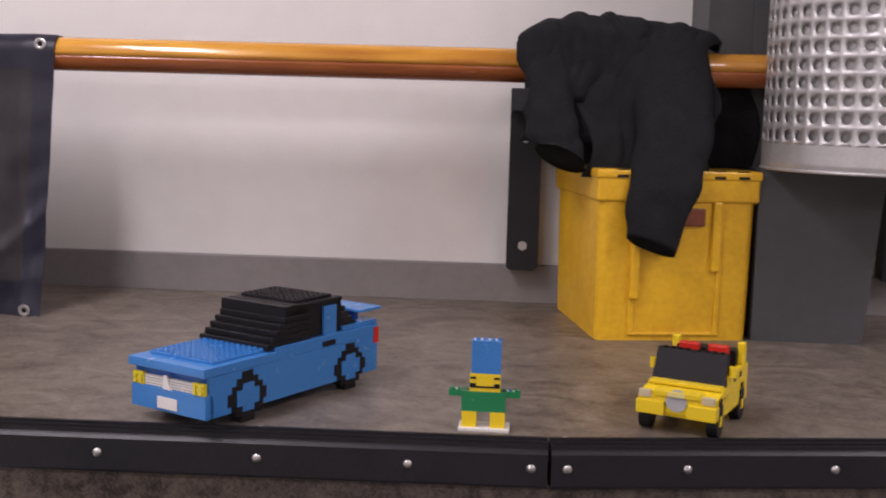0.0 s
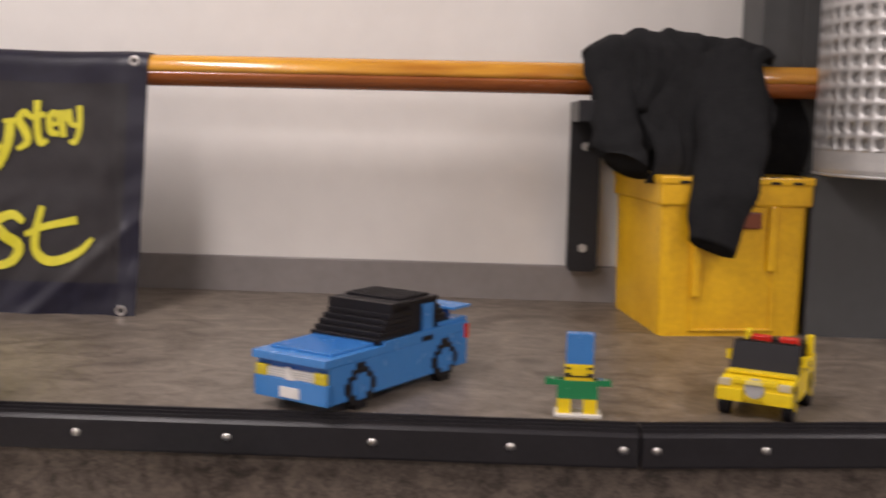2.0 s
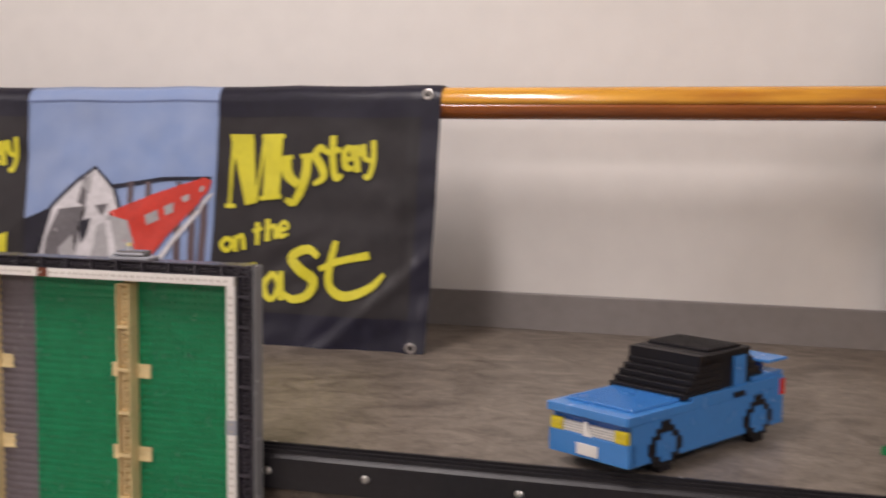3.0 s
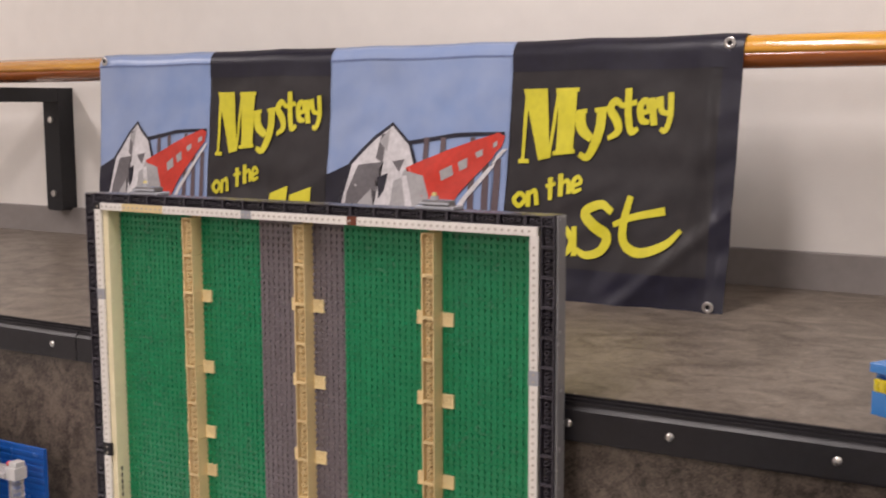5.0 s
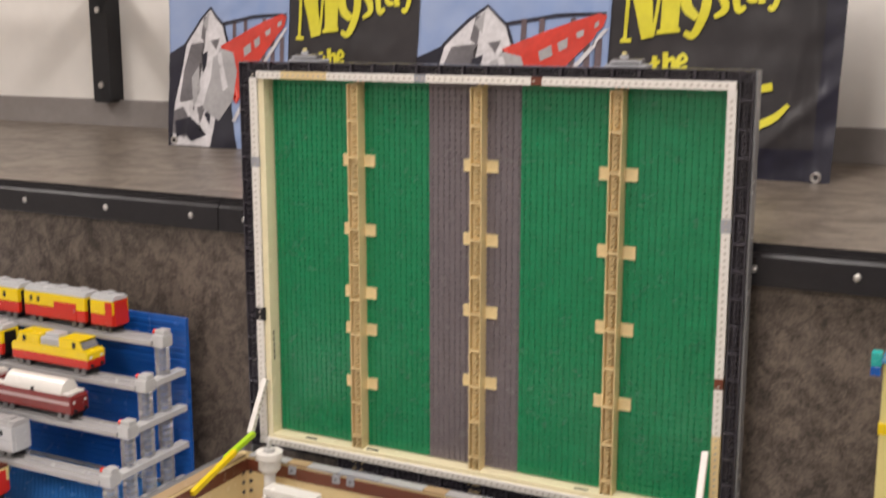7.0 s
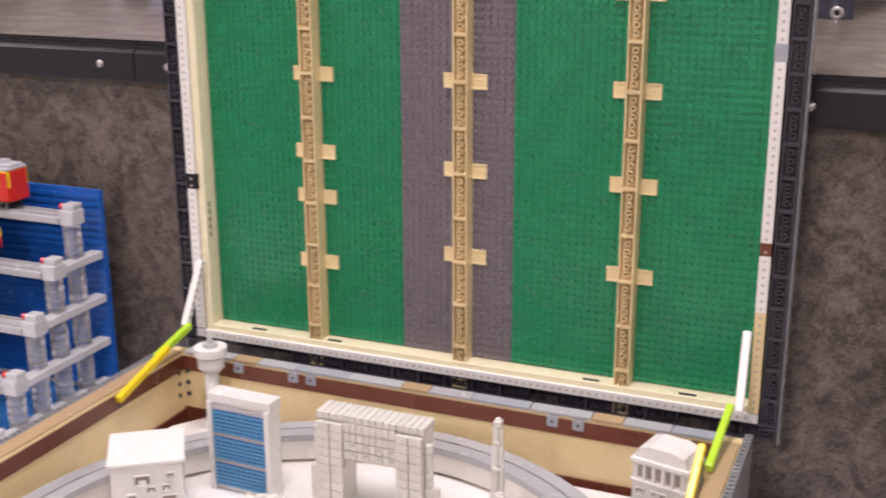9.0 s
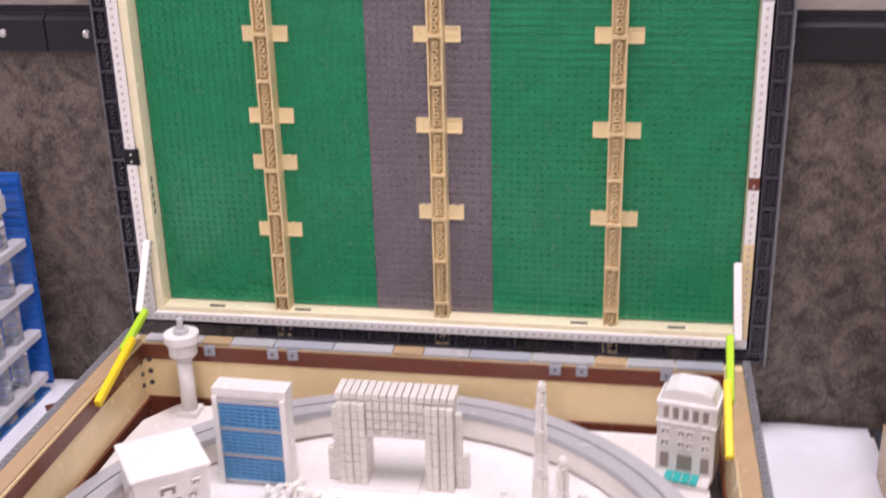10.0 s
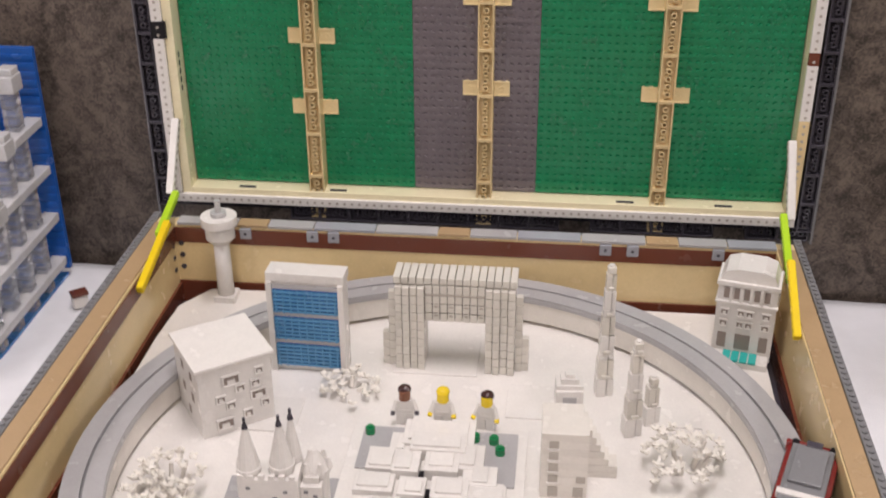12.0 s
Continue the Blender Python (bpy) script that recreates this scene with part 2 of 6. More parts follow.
# wooden rail on black brackets
rail = thing("handrail", "varnished orange-brown round wooden rail along the wall", "handrail", pose(0, 1.76, 1.619))
def moulding(name, pts, material, label):
    bm = bmesh.new()
    ends = [[bm.verts.new((x, y, z)) for y, z in pts] for x in (-5, 4)]
    bm.faces.new(ends[0]), bm.faces.new(ends[1][::-1])
    for q in range(len(pts)):
        r = (q + 1) % len(pts)
        bm.faces.new((ends[0][q], ends[0][r], ends[1][r], ends[1][q]))
    bmesh.ops.recalc_face_normals(bm, faces=bm.faces)
    return part(name, bm, material, rail, label, True)


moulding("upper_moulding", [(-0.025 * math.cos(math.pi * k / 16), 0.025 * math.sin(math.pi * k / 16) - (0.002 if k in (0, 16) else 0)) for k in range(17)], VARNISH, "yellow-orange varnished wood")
# same rail wood below, with its shade held in the colour
moulding("lower_moulding", [(-0.0243 * math.cos(math.pi * k / 16), -0.0022 - 0.0228 * math.sin(math.pi * k / 16)) for k in range(17)], SHADEWOOD, "varnished wood with its underside shade coloured in red-brown")


def bracket(x, label):
    t = thing("rail_bracket", label, "bracket", pose(x, WALL_Y, 1.30), "rail brackets")
    bm = bmesh.new()
    poly(bm, [(-0.026, 0.0), (-0.02, -0.006), (0.02, -0.006), (0.026, 0.0), (0.026, 0.285), (-0.026, 0.285)], -0.045, 0)
    part("upright", bm, BLACKPAINT, t)
    part("arm", B((-0.026, 0.026, -0.27, -0.045, 0.252, 0.285), bev=0.002), BLACKPAINT, t)
    for z in (0.035, 0.21):
        part("bolt", R(((0, -0.045, z), (0, -0.049, z), 0.008), seg=6), STEEL, t)


for x in (0.110, 0.717, -2.305):
    bracket(x, "black steel bracket bolted to the wall under the rail")

# column and stand
col = thing("column", "dark grey painted square column against the wall", "column", pose(0.50, 1.88, LEDGE_Z), kind="structure")
part("shaft", B((-0.128, 0.12, -0.082, 0.085, 0, 2.9 - LEDGE_Z), bev=0.002), GREYPAINT, col)
part("cover_plate", B((-0.062, 0.118, -0.088, -0.0822, 0, 2.9 - LEDGE_Z), bev=0.001), GREYPAINT, col)
stand = thing("pedestal", "dark grey painted box pedestal under a steel basket", "pedestal", pose(0.525, 1.70, LEDGE_Z))
bm = bmesh.new()
poly(bm, [(-0.085, 0), (0.072, 0), (0.092, 0.247), (-0.085, 0.247)], 0, 0.09)
part("body", bm, GREYPAINT, stand)

# --- table with cloths ---
def draped(x0, x1, y0, y1, z, drop, amp, seed, material, name, label):
    bm = bmesh.new()
    nx, ny = 60, 50
    g = []
    for j in range(ny + 1):
        row = []
        for i in range(nx + 1):
            x, y = x0 + (x1 - x0) * i / nx, y0 + (y1 - y0) * j / ny
            q = noise.noise((x * 6 + seed, y * 6, 0)) * amp + noise.noise((x * 19, y * 15 + seed, 3)) * amp * 0.5
            row.append(bm.verts.new((x, y, z + 0.002 + abs(q))))
        g.append(row)
    for j in range(ny):
        for i in range(nx):
            bm.faces.new((g[j][i], g[j][i + 1], g[j + 1][i + 1], g[j + 1][i]))
    front = [bm.verts.new((v.co.x, y0 - 0.006 + 0.008 * math.sin(v.co.x * 21 + seed), z - drop)) for v in g[0]]
    for i in range(nx):
        bm.faces.new((front[i], front[i + 1], g[0][i + 1], g[0][i]))
    ob = new(name, mesh(name, bm, material, True))
    sol = ob.modifiers.new("thickness", "SOLIDIFY")
    sol.thickness, sol.offset = 0.0015, 1
    return tagged(ob, label, "tablecloth")


table = thing("table", "long folding table under white cloth against the ledge", "table", pose(-1.2, 0.75, 0))
part("tabletop", B((-2.0, 2.4, -0.42, 0.385, TABLE_Z - 0.03, TABLE_Z), bev=0.003), WHITE, table)
for x in (-1.9, 2.3):
    for y in (-0.38, 0.34):
        part("leg", R(((x, y, 0), (x, y, TABLE_Z - 0.03), 0.016)), STEEL, table)
draped(-2.9, -0.478, 0.33, 1.143, TABLE_Z, 0.3, 0.006, 1.0, CLOTHW, "tablecloth", "white cotton tablecloth, slightly creased")
draped(-0.474, 1.0, 0.33, 1.14, TABLE_Z, 0.3, 0.004, 4.0, DARKCLOTH, "tablecloth", "dark grey cloth over the table's other part")

# --- brick-built suitcase: lid standing open against the ledge ---
S = 0.008


def brick_open(nx, nz, d, tubes_r=0.0032, hollow=0.0085):
    """A brick seen from below: hollow, with tubes; nx by nz studs, open towards -y."""
    bm = bmesh.new()
    w, h, t = nx * S - 0.0003, nz * S - 0.0003, 0.0014
    o = [(0, 0), (w, 0), (w, h), (0, h)]
    i = [(t, t), (w - t, t), (w - t, h - t), (t, h - t)]
    ov = [bm.verts.new((x, 0, z)) for x, z in o]
    iv = [bm.verts.new((x, 0, z)) for x, z in i]
    ob_ = [bm.verts.new((x, d, z)) for x, z in o]
    deep = min(hollow, d - 0.001)
    ib = [bm.verts.new((x, deep, z)) for x, z in i]
    for k in range(4):
        j = (k + 1) % 4
        bm.faces.new((ov[k], ov[j], iv[j], iv[k]))
        bm.faces.new((iv[k], iv[j], ib[j], ib[k]))
        bm.faces.new((ov[j], ov[k], ob_[k], ob_[j]))
    bm.faces.new(ib)
    for k in range(max(nx, nz) - 1):
        c = (S, (k + 1) * S) if nz > nx else ((k + 1) * S, S)
        ra, rb = tubes_r, tubes_r * 0.62
        seg = 7
        rings = []
        for r_, y in ((ra, deep), (ra, 0.0002), (rb, 0.0002), (rb, deep)):
            rings.append([bm.verts.new((c[0] + r_ * math.cos(2 * math.pi * q / seg), y, c[1] + r_ * math.sin(2 * math.pi * q / seg))) for q in range(seg)])
        for a_, b_ in zip(rings, rings[1:]):
            for q in range(seg):
                bm.faces.new((a_[q], a_[(q + 1) % seg], b_[(q + 1) % seg], b_[q]))
    bmesh.ops.recalc_face_normals(bm, faces=bm.faces)
    return bm


suitcase = thing("suitcase", "open brick-built suitcase with tan walls on the white tablecloth", "suitcase", pose(0, 0, 0))
LX0, LX1, LZ0, LZ1 = -1.290, -0.598, 0.868, 1.428
LY = 1.100
lid = part("lid", B((-1.28, -0.61, 1.1326, 1.1335, 0.88, 1.42)), CHAR, suitcase, "raised lid with green and grey studded plates inside")
# back and side walls
part("back", B((LX0 + 0.004, LX1 - 0.004, 1.1275, 1.1325, LZ0 + 0.004, LZ1 - 0.004)), CHAR, lid)
GX0, GX1, GZ0, GZ1 = -1.252, -0.628, 0.905, 1.409
SLOTS = (-1.192, -1.093, -0.790, -0.689)
for a, b, mt, nm in ((GX0, GX0 + 30 * S, GREEN, "green_plate"), (GX0 + 30 * S, GX0 + 46 * S, DGREY, "grey_plate"), (GX0 + 46 * S, GX1, GREEN, "green_plate")):
    pl = part(nm, B((a + 0.0002, b - 0.0002, 1.1255, 1.1275, GZ0, GZ1)), mt, lid)
    n_x, n_z = round((b - a) / S), 63
    tagged(part("studs", studs_mesh("studs", [(a + (i + 0.5) * S, 1.1255, GZ0 + (k + 0.5) * S) for i in range(n_x) for k in range(n_z)], mt, axis="y", h=0.0026, r=0.0025), None, lid), kind="stuff")
# small dark plates let into the lower inner side, and a line of writing too small to read on the left one
for x in SLOTS:
    part("slot", B((x - 0.009, x + 0.009, 1.1085, 1.1125, 0.9046, 0.9054)), CHAR, lid)
for k in range(5):
    part("marking", B((-1.2524, -1.2519, 1.110, 1.1125, 1.012 + k * 0.009, 1.018 + k * 0.009)), CHAR, lid)
# cream inner sides
part("side_wall", B((-1.262, -1.2525, 1.104, 1.1275, 0.895, 1.412), bev=0.0006), CREAM, lid)
part("side_wall", B((-0.6275, -0.618, 1.104, 1.1275, 0.895, 1.412), bev=0.0006), CREAM, lid)
part("side_wall", B((-1.2525, -0.6275, 1.104, 1.1275, 0.895, 0.9045), bev=0.0006), CREAM, lid)
part("side_wall", B((-1.2525, -0.6275, 1.104, 1.1275, 1.4095, 1.413), bev=0.0006), CREAM, lid)


def liner(x0, z0, x1, z1, mt):
    """A thin beam with a row of small holes, their shade coloured in as separate discs."""
    b = part("liner_beam", B((x0, x1, LY, 1.104, z0, z1), bev=0.0005), mt, lid)
    along = abs(x1 - x0) > abs(z1 - z0)
    n_ = int((abs(x1 - x0) if along else abs(z1 - z0)) / S)
    pts = [((x0 + (i + 0.5) * S, LY, (z0 + z1) / 2) if along else ((x0 + x1) / 2, LY, z0 + (i + 0.5) * S)) for i in range(n_)]
    tagged(part("pit_row", studs_mesh("pit_row", pts, PIT, r=0.0016, h=0.0003, seg=6, axis="y"), None, lid), kind="stuff")


# grey that stands for the shade inside holes and recesses
PIT = plastic("shaded_pit_plastic", (0.42, 0.38, 0.33))
CLEAR = plastic("clear_grey_plastic", (0.45, 0.46, 0.50), rough=0.15, clear=0.3)
SMOKE = plastic("smoked_clear_plastic", (0.16, 0.15, 0.15), rough=0.15, clear=0.2)
for x0, z0, x1, z1, mt in (
    (-1.272, 1.407, -1.262, 1.417, BLACK), (-1.262, 1.406, -1.222, 1.416, WHITE), (-1.222, 1.406, -1.150, 1.416, TAN), (-1.150, 1.406, -1.02, 1.416, WHITE), (-1.02, 1.406, -1.004, 1.416, CLEAR),
    (-1.004, 1.406, -0.862, 1.416, WHITE), (-0.862, 1.406, -0.848, 1.416, BROWN), (-0.848, 1.406, -0.618, 1.416, WHITE),
    (-0.6275, 1.262, -0.617, 1.406, WHITE), (-0.6285, 1.246, -0.616, 1.262, CLEAR), (-0.6275, 1.075, -0.617, 1.246, WHITE), (-0.6275, 1.062, -0.617, 1.075, BROWN), (-0.6275, 1.005, -0.617, 1.062, WHITE), (-0.6275, 0.90, -0.617, 1.005, TAN),
    (-1.273, 1.30, -1.262, 1.407, WHITE), (-1.274, 1.286, -1.261, 1.30, CLEAR), (-1.273, 1.088, -1.262, 1.286, WHITE), (-1.275, 1.070, -1.259, 1.088, BLACK), (-1.273, 0.90, -1.262, 1.070, WHITE),
    (-1.273, 0.889, -0.617, 0.8985, WHITE),
):
    liner(x0, z0, x1, z1, mt)

# dark frame bricks, seen from their hollow side
BR_V = mesh("frame_brick", brick_open(2, 4, 0.0275), CHAR)
BR_H = mesh("frame_brick", brick_open(4, 2, 0.0275), CHAR)
for k in range(17):
    z = LZ1 - 0.0005 - (k + 1) * 0.032 - 0.0
    if z > LZ0 - 0.02:
        part("frame_brick", BR_V, None, lid, m=pose(LX1 - 0.0165, LY, z))
        part("frame_brick", BR_V, None, lid, m=pose(-1.2895, LY, z))
for k in range(21):
    part("frame_brick", BR_H, None, lid, m=pose(-1.2728 + k * 0.032, LY, 1.4165) @ Matrix.Diagonal((1, 1, 0.75, 1)))
    if k not in (0, 1, 2, 3, 13, 18):
        part("frame_brick", BR_H, None, lid, m=pose(-1.2728 + k * 0.032, LY + 0.002, 0.8725))
part("side_plate", B((LX1 - 0.0003, LX1 + 0.0025, 1.104, 1.122, LZ0, LZ1), bev=0.0005), MGREY, lid)
part("side_plate", B((LX0 - 0.0025, LX0 + 0.0003, 1.104, 1.122, LZ0, LZ1), bev=0.0005), MGREY, lid)
# latches on top of the lid
for x in (-1.184, -0.745):
    lt = part("latch", B((x - 0.026, x + 0.024, 1.102, 1.126, 1.4285, 1.4325), bev=0.001), CLEAR, lid, "translucent grey latch")
    part("latch_block", B((x - 0.018, x + 0.016, 1.104, 1.122, 1.4325, 1.4385), bev=0.0012), SMOKE, lt)
    part("latch_bar", B((x - 0.020, x + 0.018, 1.1015, 1.1045, 1.4335, 1.4365), bev=0.0008), CLEAR, lt)
    part("latch_knob", R(((x - 0.006, 1.112, 1.4385), (x - 0.006, 1.112, 1.4430), 0.0055, 0.0045), seg=10), CLEAR, lt)
    part("latch_knob", R(((x - 0.006, 1.112, 1.4430), (x - 0.006, 1.112, 1.4465), 0.0026), seg=8), PALE, lt, "small pale yellow stud")

# tan columns with cross plates
BR_C = mesh("column_brick", brick_open(2, 6, 0.0175), TAN)
CROSS = mesh("cross_plate", brick_open(6, 2, 0.0032, 0.0030, 0.0009), LTAN)
for cx, zs, wide in ((-0.757, (1.311, 1.217, 1.122, 1.028), True), (-0.937, (1.311, 1.217, 1.123, 1.029), True), (-1.115, (1.309, 1.216, 1.130, 1.079, 1.003), False)):
    c = part("column", B((cx - 0.0078, cx + 0.0078, 1.1235, 1.1252, 0.896, 1.409)), TAN, lid)
    top = 1.310 - 0.016 + 0.096 + 0.012
    for k in range(11):
        z = top - (k + 1) * 0.048
        if z > 0.87:
            part("column_brick", BR_C, None, lid, m=pose(cx - 0.008, 1.106, z))
    for z in zs:
        for y in (1.1218,):
            part("cross_plate", CROSS, None, lid, m=pose(cx - 0.024, y, z - 0.016))

# --- suitcase base ---
case = part("base", B((-1.28, -0.62, 0.41, 1.06, TABLE_Z + 0.002, TABLE_Z + 0.006)), CHAR, suitcase, "tan-walled base with brown trim")
FX0, FX1, FY0, FY1, CZ0, CZ1, FLOOR = -1.282, -0.616, 0.40, 1.066, TABLE_Z + 0.006, 0.892, 0.822
part("bottom", B((FX0, FX1, FY0, FY1, CZ0, 0.800)), CHAR, case)
IX0, IX1, IY1 = -1.254, -0.643, 1.042
for nm, b in (("left", (FX0 + 0.008, IX0, FY0 + 0.03, IY1, 0.800, CZ1 - 0.001)), ("right", (IX1, FX1 - 0.008, FY0 + 0.03, IY1, 0.800, CZ1 - 0.001)), ("back", (FX0 + 0.008, FX1 - 0.008, IY1, FY1 - 0.008, 0.800, CZ1 - 0.001)), ("front", (FX0 + 0.008, FX1 - 0.008, FY0 + 0.008, FY0 + 0.03, 0.800, CZ1 - 0.001))):
    w = part("wall_panel", B(b, bev=0.0008), TAN, case, "tan brick wall")
for b in ((FX0, FX0 + 0.0078, FY0, FY1, 0.8005, CZ1 + 0.001), (FX1 - 0.0078, FX1, FY0, FY1, 0.8005, CZ1 + 0.001), (FX0 + 0.008, FX1 - 0.008, FY1 - 0.0078, FY1, 0.8005, CZ1 - 0.004)):
    part("outer_shell", B(b, bev=0.0008), MGREY, case, "dark grey studded outer shell")
# brown strips: along the top of the inner back wall and along the floor
part("trim_strip", B((IX0, IX1, IY1 - 0.001, IY1 + 0.002, 0.871, 0.8880)), BROWN, case)
part("trim_strip", B((IX0, IX0 + 0.001, FY0 + 0.03, IY1, 0.871, 0.8880)), BROWN, case)
part("trim_strip", B((IX0 + 0.0005, IX1 - 0.0005, IY1 - 0.003, IY1 - 0.001, 0.8005, 0.826)), BROWN, case)
part("trim_strip", B((IX0, IX0 + 0.003, FY0 + 0.03, IY1 - 0.003, 0.8005, 0.8235)), BROWN, case)
part("trim_strip", B((IX1 - 0.003, IX1, FY0 + 0.03, IY1 - 0.003, 0.8005, 0.8235)), BROWN, case)
# cap tiles and hinges on the rim
x = IX0 + 0.004
k = 0
while x < IX1 - 0.03:
    w = (0.064, 0.032, 0.048, 0.064)[k % 4]
    part("rim_tile", B((x, min(x + w - 0.001, IX1), IY1 - 0.0015, FY1 - 0.010, CZ1 - 0.0008, CZ1 + 0.0026), bev=0.0005), (LGREY, DTAN, LGREY, CLEAR)[k % 4], case)
    x += w
    k += 1
for x in (-1.178, -1.108, -1.086, -0.810, -0.783, -0.699):
    part("hinge", B((x - 0.006, x + 0.006, IY1 - 0.003, IY1 + 0.010, 0.8785, 0.8905), bev=0.001), CLEAR, case, "grey hinge brick")
    part("hinge_pin", R(((x, IY1 - 0.0034, 0.8845), (x, IY1 - 0.0028, 0.8845), 0.0016), seg=8), CHAR, case)
for z in (0.842, 0.856, 0.870):
    part("pin_hole", R(((IX0 + 0.006, IY1 - 0.0015, z), (IX0 + 0.006, IY1 + 0.001, z), 0.0028), seg=10), CHAR, case)
    part("pin_hole", R(((IX0 - 0.0002, IY1 - 0.010, z), (IX0 + 0.0012, IY1 - 0.010, z), 0.0028), seg=10), CHAR, case)
for xs, nm in ((FX0, "l"), (FX1 - 0.008, "r")):
    tagged(part("studs", studs_mesh("studs", [(xs + 0.004, FY0 + 0.004 + i * S, CZ1 + 0.001) for i in range(83)], MGREY), None, case), kind="stuff")
for x0, x1 in ((FX0 + 0.009, IX0 - 0.001), (IX1 + 0.001, FX1 - 0.009)):
    part("rim_cap", B((x0, x1, FY0 + 0.03, IY1, CZ1 - 0.0012, CZ1 + 0.0012), bev=0.0005), DTAN, case, "dark tan cap tiles")

# folding stays between lid and base
def bar(st, nm, a, b, w, mt):
    a, b = Vector(a), Vector(b)
    d = b - a
    m = Matrix.Translation(a) @ d.to_track_quat("Z", "Y").to_matrix().to_4x4()
    bm = bmesh.new()
    box(bm, -w / 2, w / 2, -0.004, 0.004, -0.003, d.length + 0.003, bev=0.0012)
    o = part(nm, bm, mt, st, m=m)
    n_ = int(d.length / S)
    for q in range(0, n_ + 1):
        z = q * d.length / max(n_, 1)
        # on white bars the holes are discs in the pit's shade colour
        part("pivot", R(((-w / 2 - 0.0003, 0, z), (w / 2 + 0.0003, 0, z), 0.0022), seg=8), PIT if mt is WHITE else mt, o)


for sx, dx, mid, low in ((-1.2575, -1, ((0.004, -0.034, 0.018), (0.0065, -0.098, 0.006)), ((0.0105, -0.086, 0.010), (0.0105, -0.172, -0.014))), (-0.6325, 1, ((-0.006, -0.036, 0.022), (-0.0095, -0.118, -0.001)), ((-0.0145, -0.135, 0.024), (-0.0145, -0.199, -0.012)))):
    st = thing("lid_stay", "jointed white, lime and yellow plastic stay holding the lid open", "lid stay", pose(sx, 1.09, 0.90), "lid stays")
    bar(st, "upper_bar", (0, 0.004, 0.084), (dx * 0.002, -0.030, 0.020), 0.008, WHITE)
    bar(st, "middle_bar", *mid, 0.007, LIME)
    bar(st, "lower_bar", *low, 0.007, YELLOW)

# --- printed banner hanging over the rail ---
BANSKY = mat("sky_print", (0.19, 0.27, 0.47), 0.36, alt=(0.27, 0.34, 0.52), scale=3, detail=2, bump=0.1, bscale=60)
BANBLACK = mat("black_print", (0.017, 0.015, 0.017), 0.42, alt=(0.028, 0.024, 0.026), scale=6, bump=0.15, bscale=60, spec=0.35)
BANEDGE = mat("navy_print", (0.011, 0.010, 0.022), 0.40, var=0.15, scale=9, bump=0.15, bscale=60, spec=0.4)
BANYEL = mat("yellow_print", (0.62, 0.56, 0.03), 0.4, var=0.06, scale=12)
BANWHITE = mat("white_print", (0.62, 0.60, 0.62), 0.4, var=0.12, scale=18)
BANGREY = mat("grey_print", (0.13, 0.12, 0.13), 0.4, var=0.12, scale=18)
BANLIGHT = mat("light_grey_print", (0.36, 0.35, 0.36), 0.4, var=0.08, scale=18)
BANRED = mat("red_print", (0.55, 0.035, 0.02), 0.4, var=0.1, scale=14)
BANBLUE = mat("blue_grey_print", (0.14, 0.19, 0.36), 0.4, var=0.1, scale=14)
BANBROWN = mat("brown_print", (0.11, 0.075, 0.085), 0.4, var=0.1, scale=14)
BT, BH = 1.6470, 0.4180


def drape(x, v, off=0.0):
    """A point of the banner: x along the rail, v from 0 at its top to 1 at its foot."""
    w = 0.35 + 0.65 * v
    y = 1.7325 - 0.060 * max(0.0, v - 0.0632) ** 1.3
    up = BH * max(0.0, 0.0632 - v)
    y += 0.028 - math.sqrt(max(0.0, 0.028 ** 2 - up * up))
    w *= min(1.0, v / 0.16) ** 1.5
    y += w * (0.0045 * math.sin(x * 19 + 1.3 * v) + 0.003 * math.sin(x * 47 + 2.1) + 0.0050 * noise.noise((x * 9, v * 3.5, 1.7)) + 0.0034 * noise.noise((x * 22 + v * 6, v * 9, 4.1)))
    for fx, fv, lean, deep, wide_ in ((-0.66, 0.55, 0.10, 0.007, 0.014), (-0.632, 0.5, -0.06, 0.005, 0.008), (-0.70, 0.86, 0.9, 0.005, 0.012), (-1.20, 0.4, 0.02, 0.003, 0.010), (-1.505, 0.4, -0.05, 0.0035, 0.010), (-1.80, 0.3, 0.25, 0.003, 0.012)):
        d = (x - fx) * 0.8 + (v - fv) * lean * 0.4
        y -= deep * math.exp(-(d / wide_) ** 2) * min(1, v * 2)
    z = BT - BH * v - 0.002 * math.sin(x * 9.0) * v * (1 - v) - 0.002 * abs(math.sin(x * 15)) * (1 - v)
    x += 0.022 * v * max(0.0, min(1.0, (-1.62 - x) / 0.3))
    return Vector((x - 0.006 * v * (1 if x > -1 else -1), y - off, z + (off * 0.6 if v < 0.06 else 0)))


banner = thing("banner", "glossy printed vinyl banner with mountain train art and yellow lettering", "banner", pose(0, 0, 0))
PANELS = [(-1.935, -1.632), (-1.632, -1.345), (-1.345, -0.974), (-0.974, -0.592)]


def sheet(x0, x1, v0, v1, nx, nv, off):
    bm = bmesh.new()
    g = [[bm.verts.new(drape(x0 + (x1 - x0) * i / nx, v0 + (v1 - v0) * j / nv, off)) for i in range(nx + 1)] for j in range(nv + 1)]
    for j in range(nv):
        for i in range(nx):
            bm.faces.new((g[j][i], g[j][i + 1], g[j + 1][i + 1], g[j + 1][i]))
    return bm


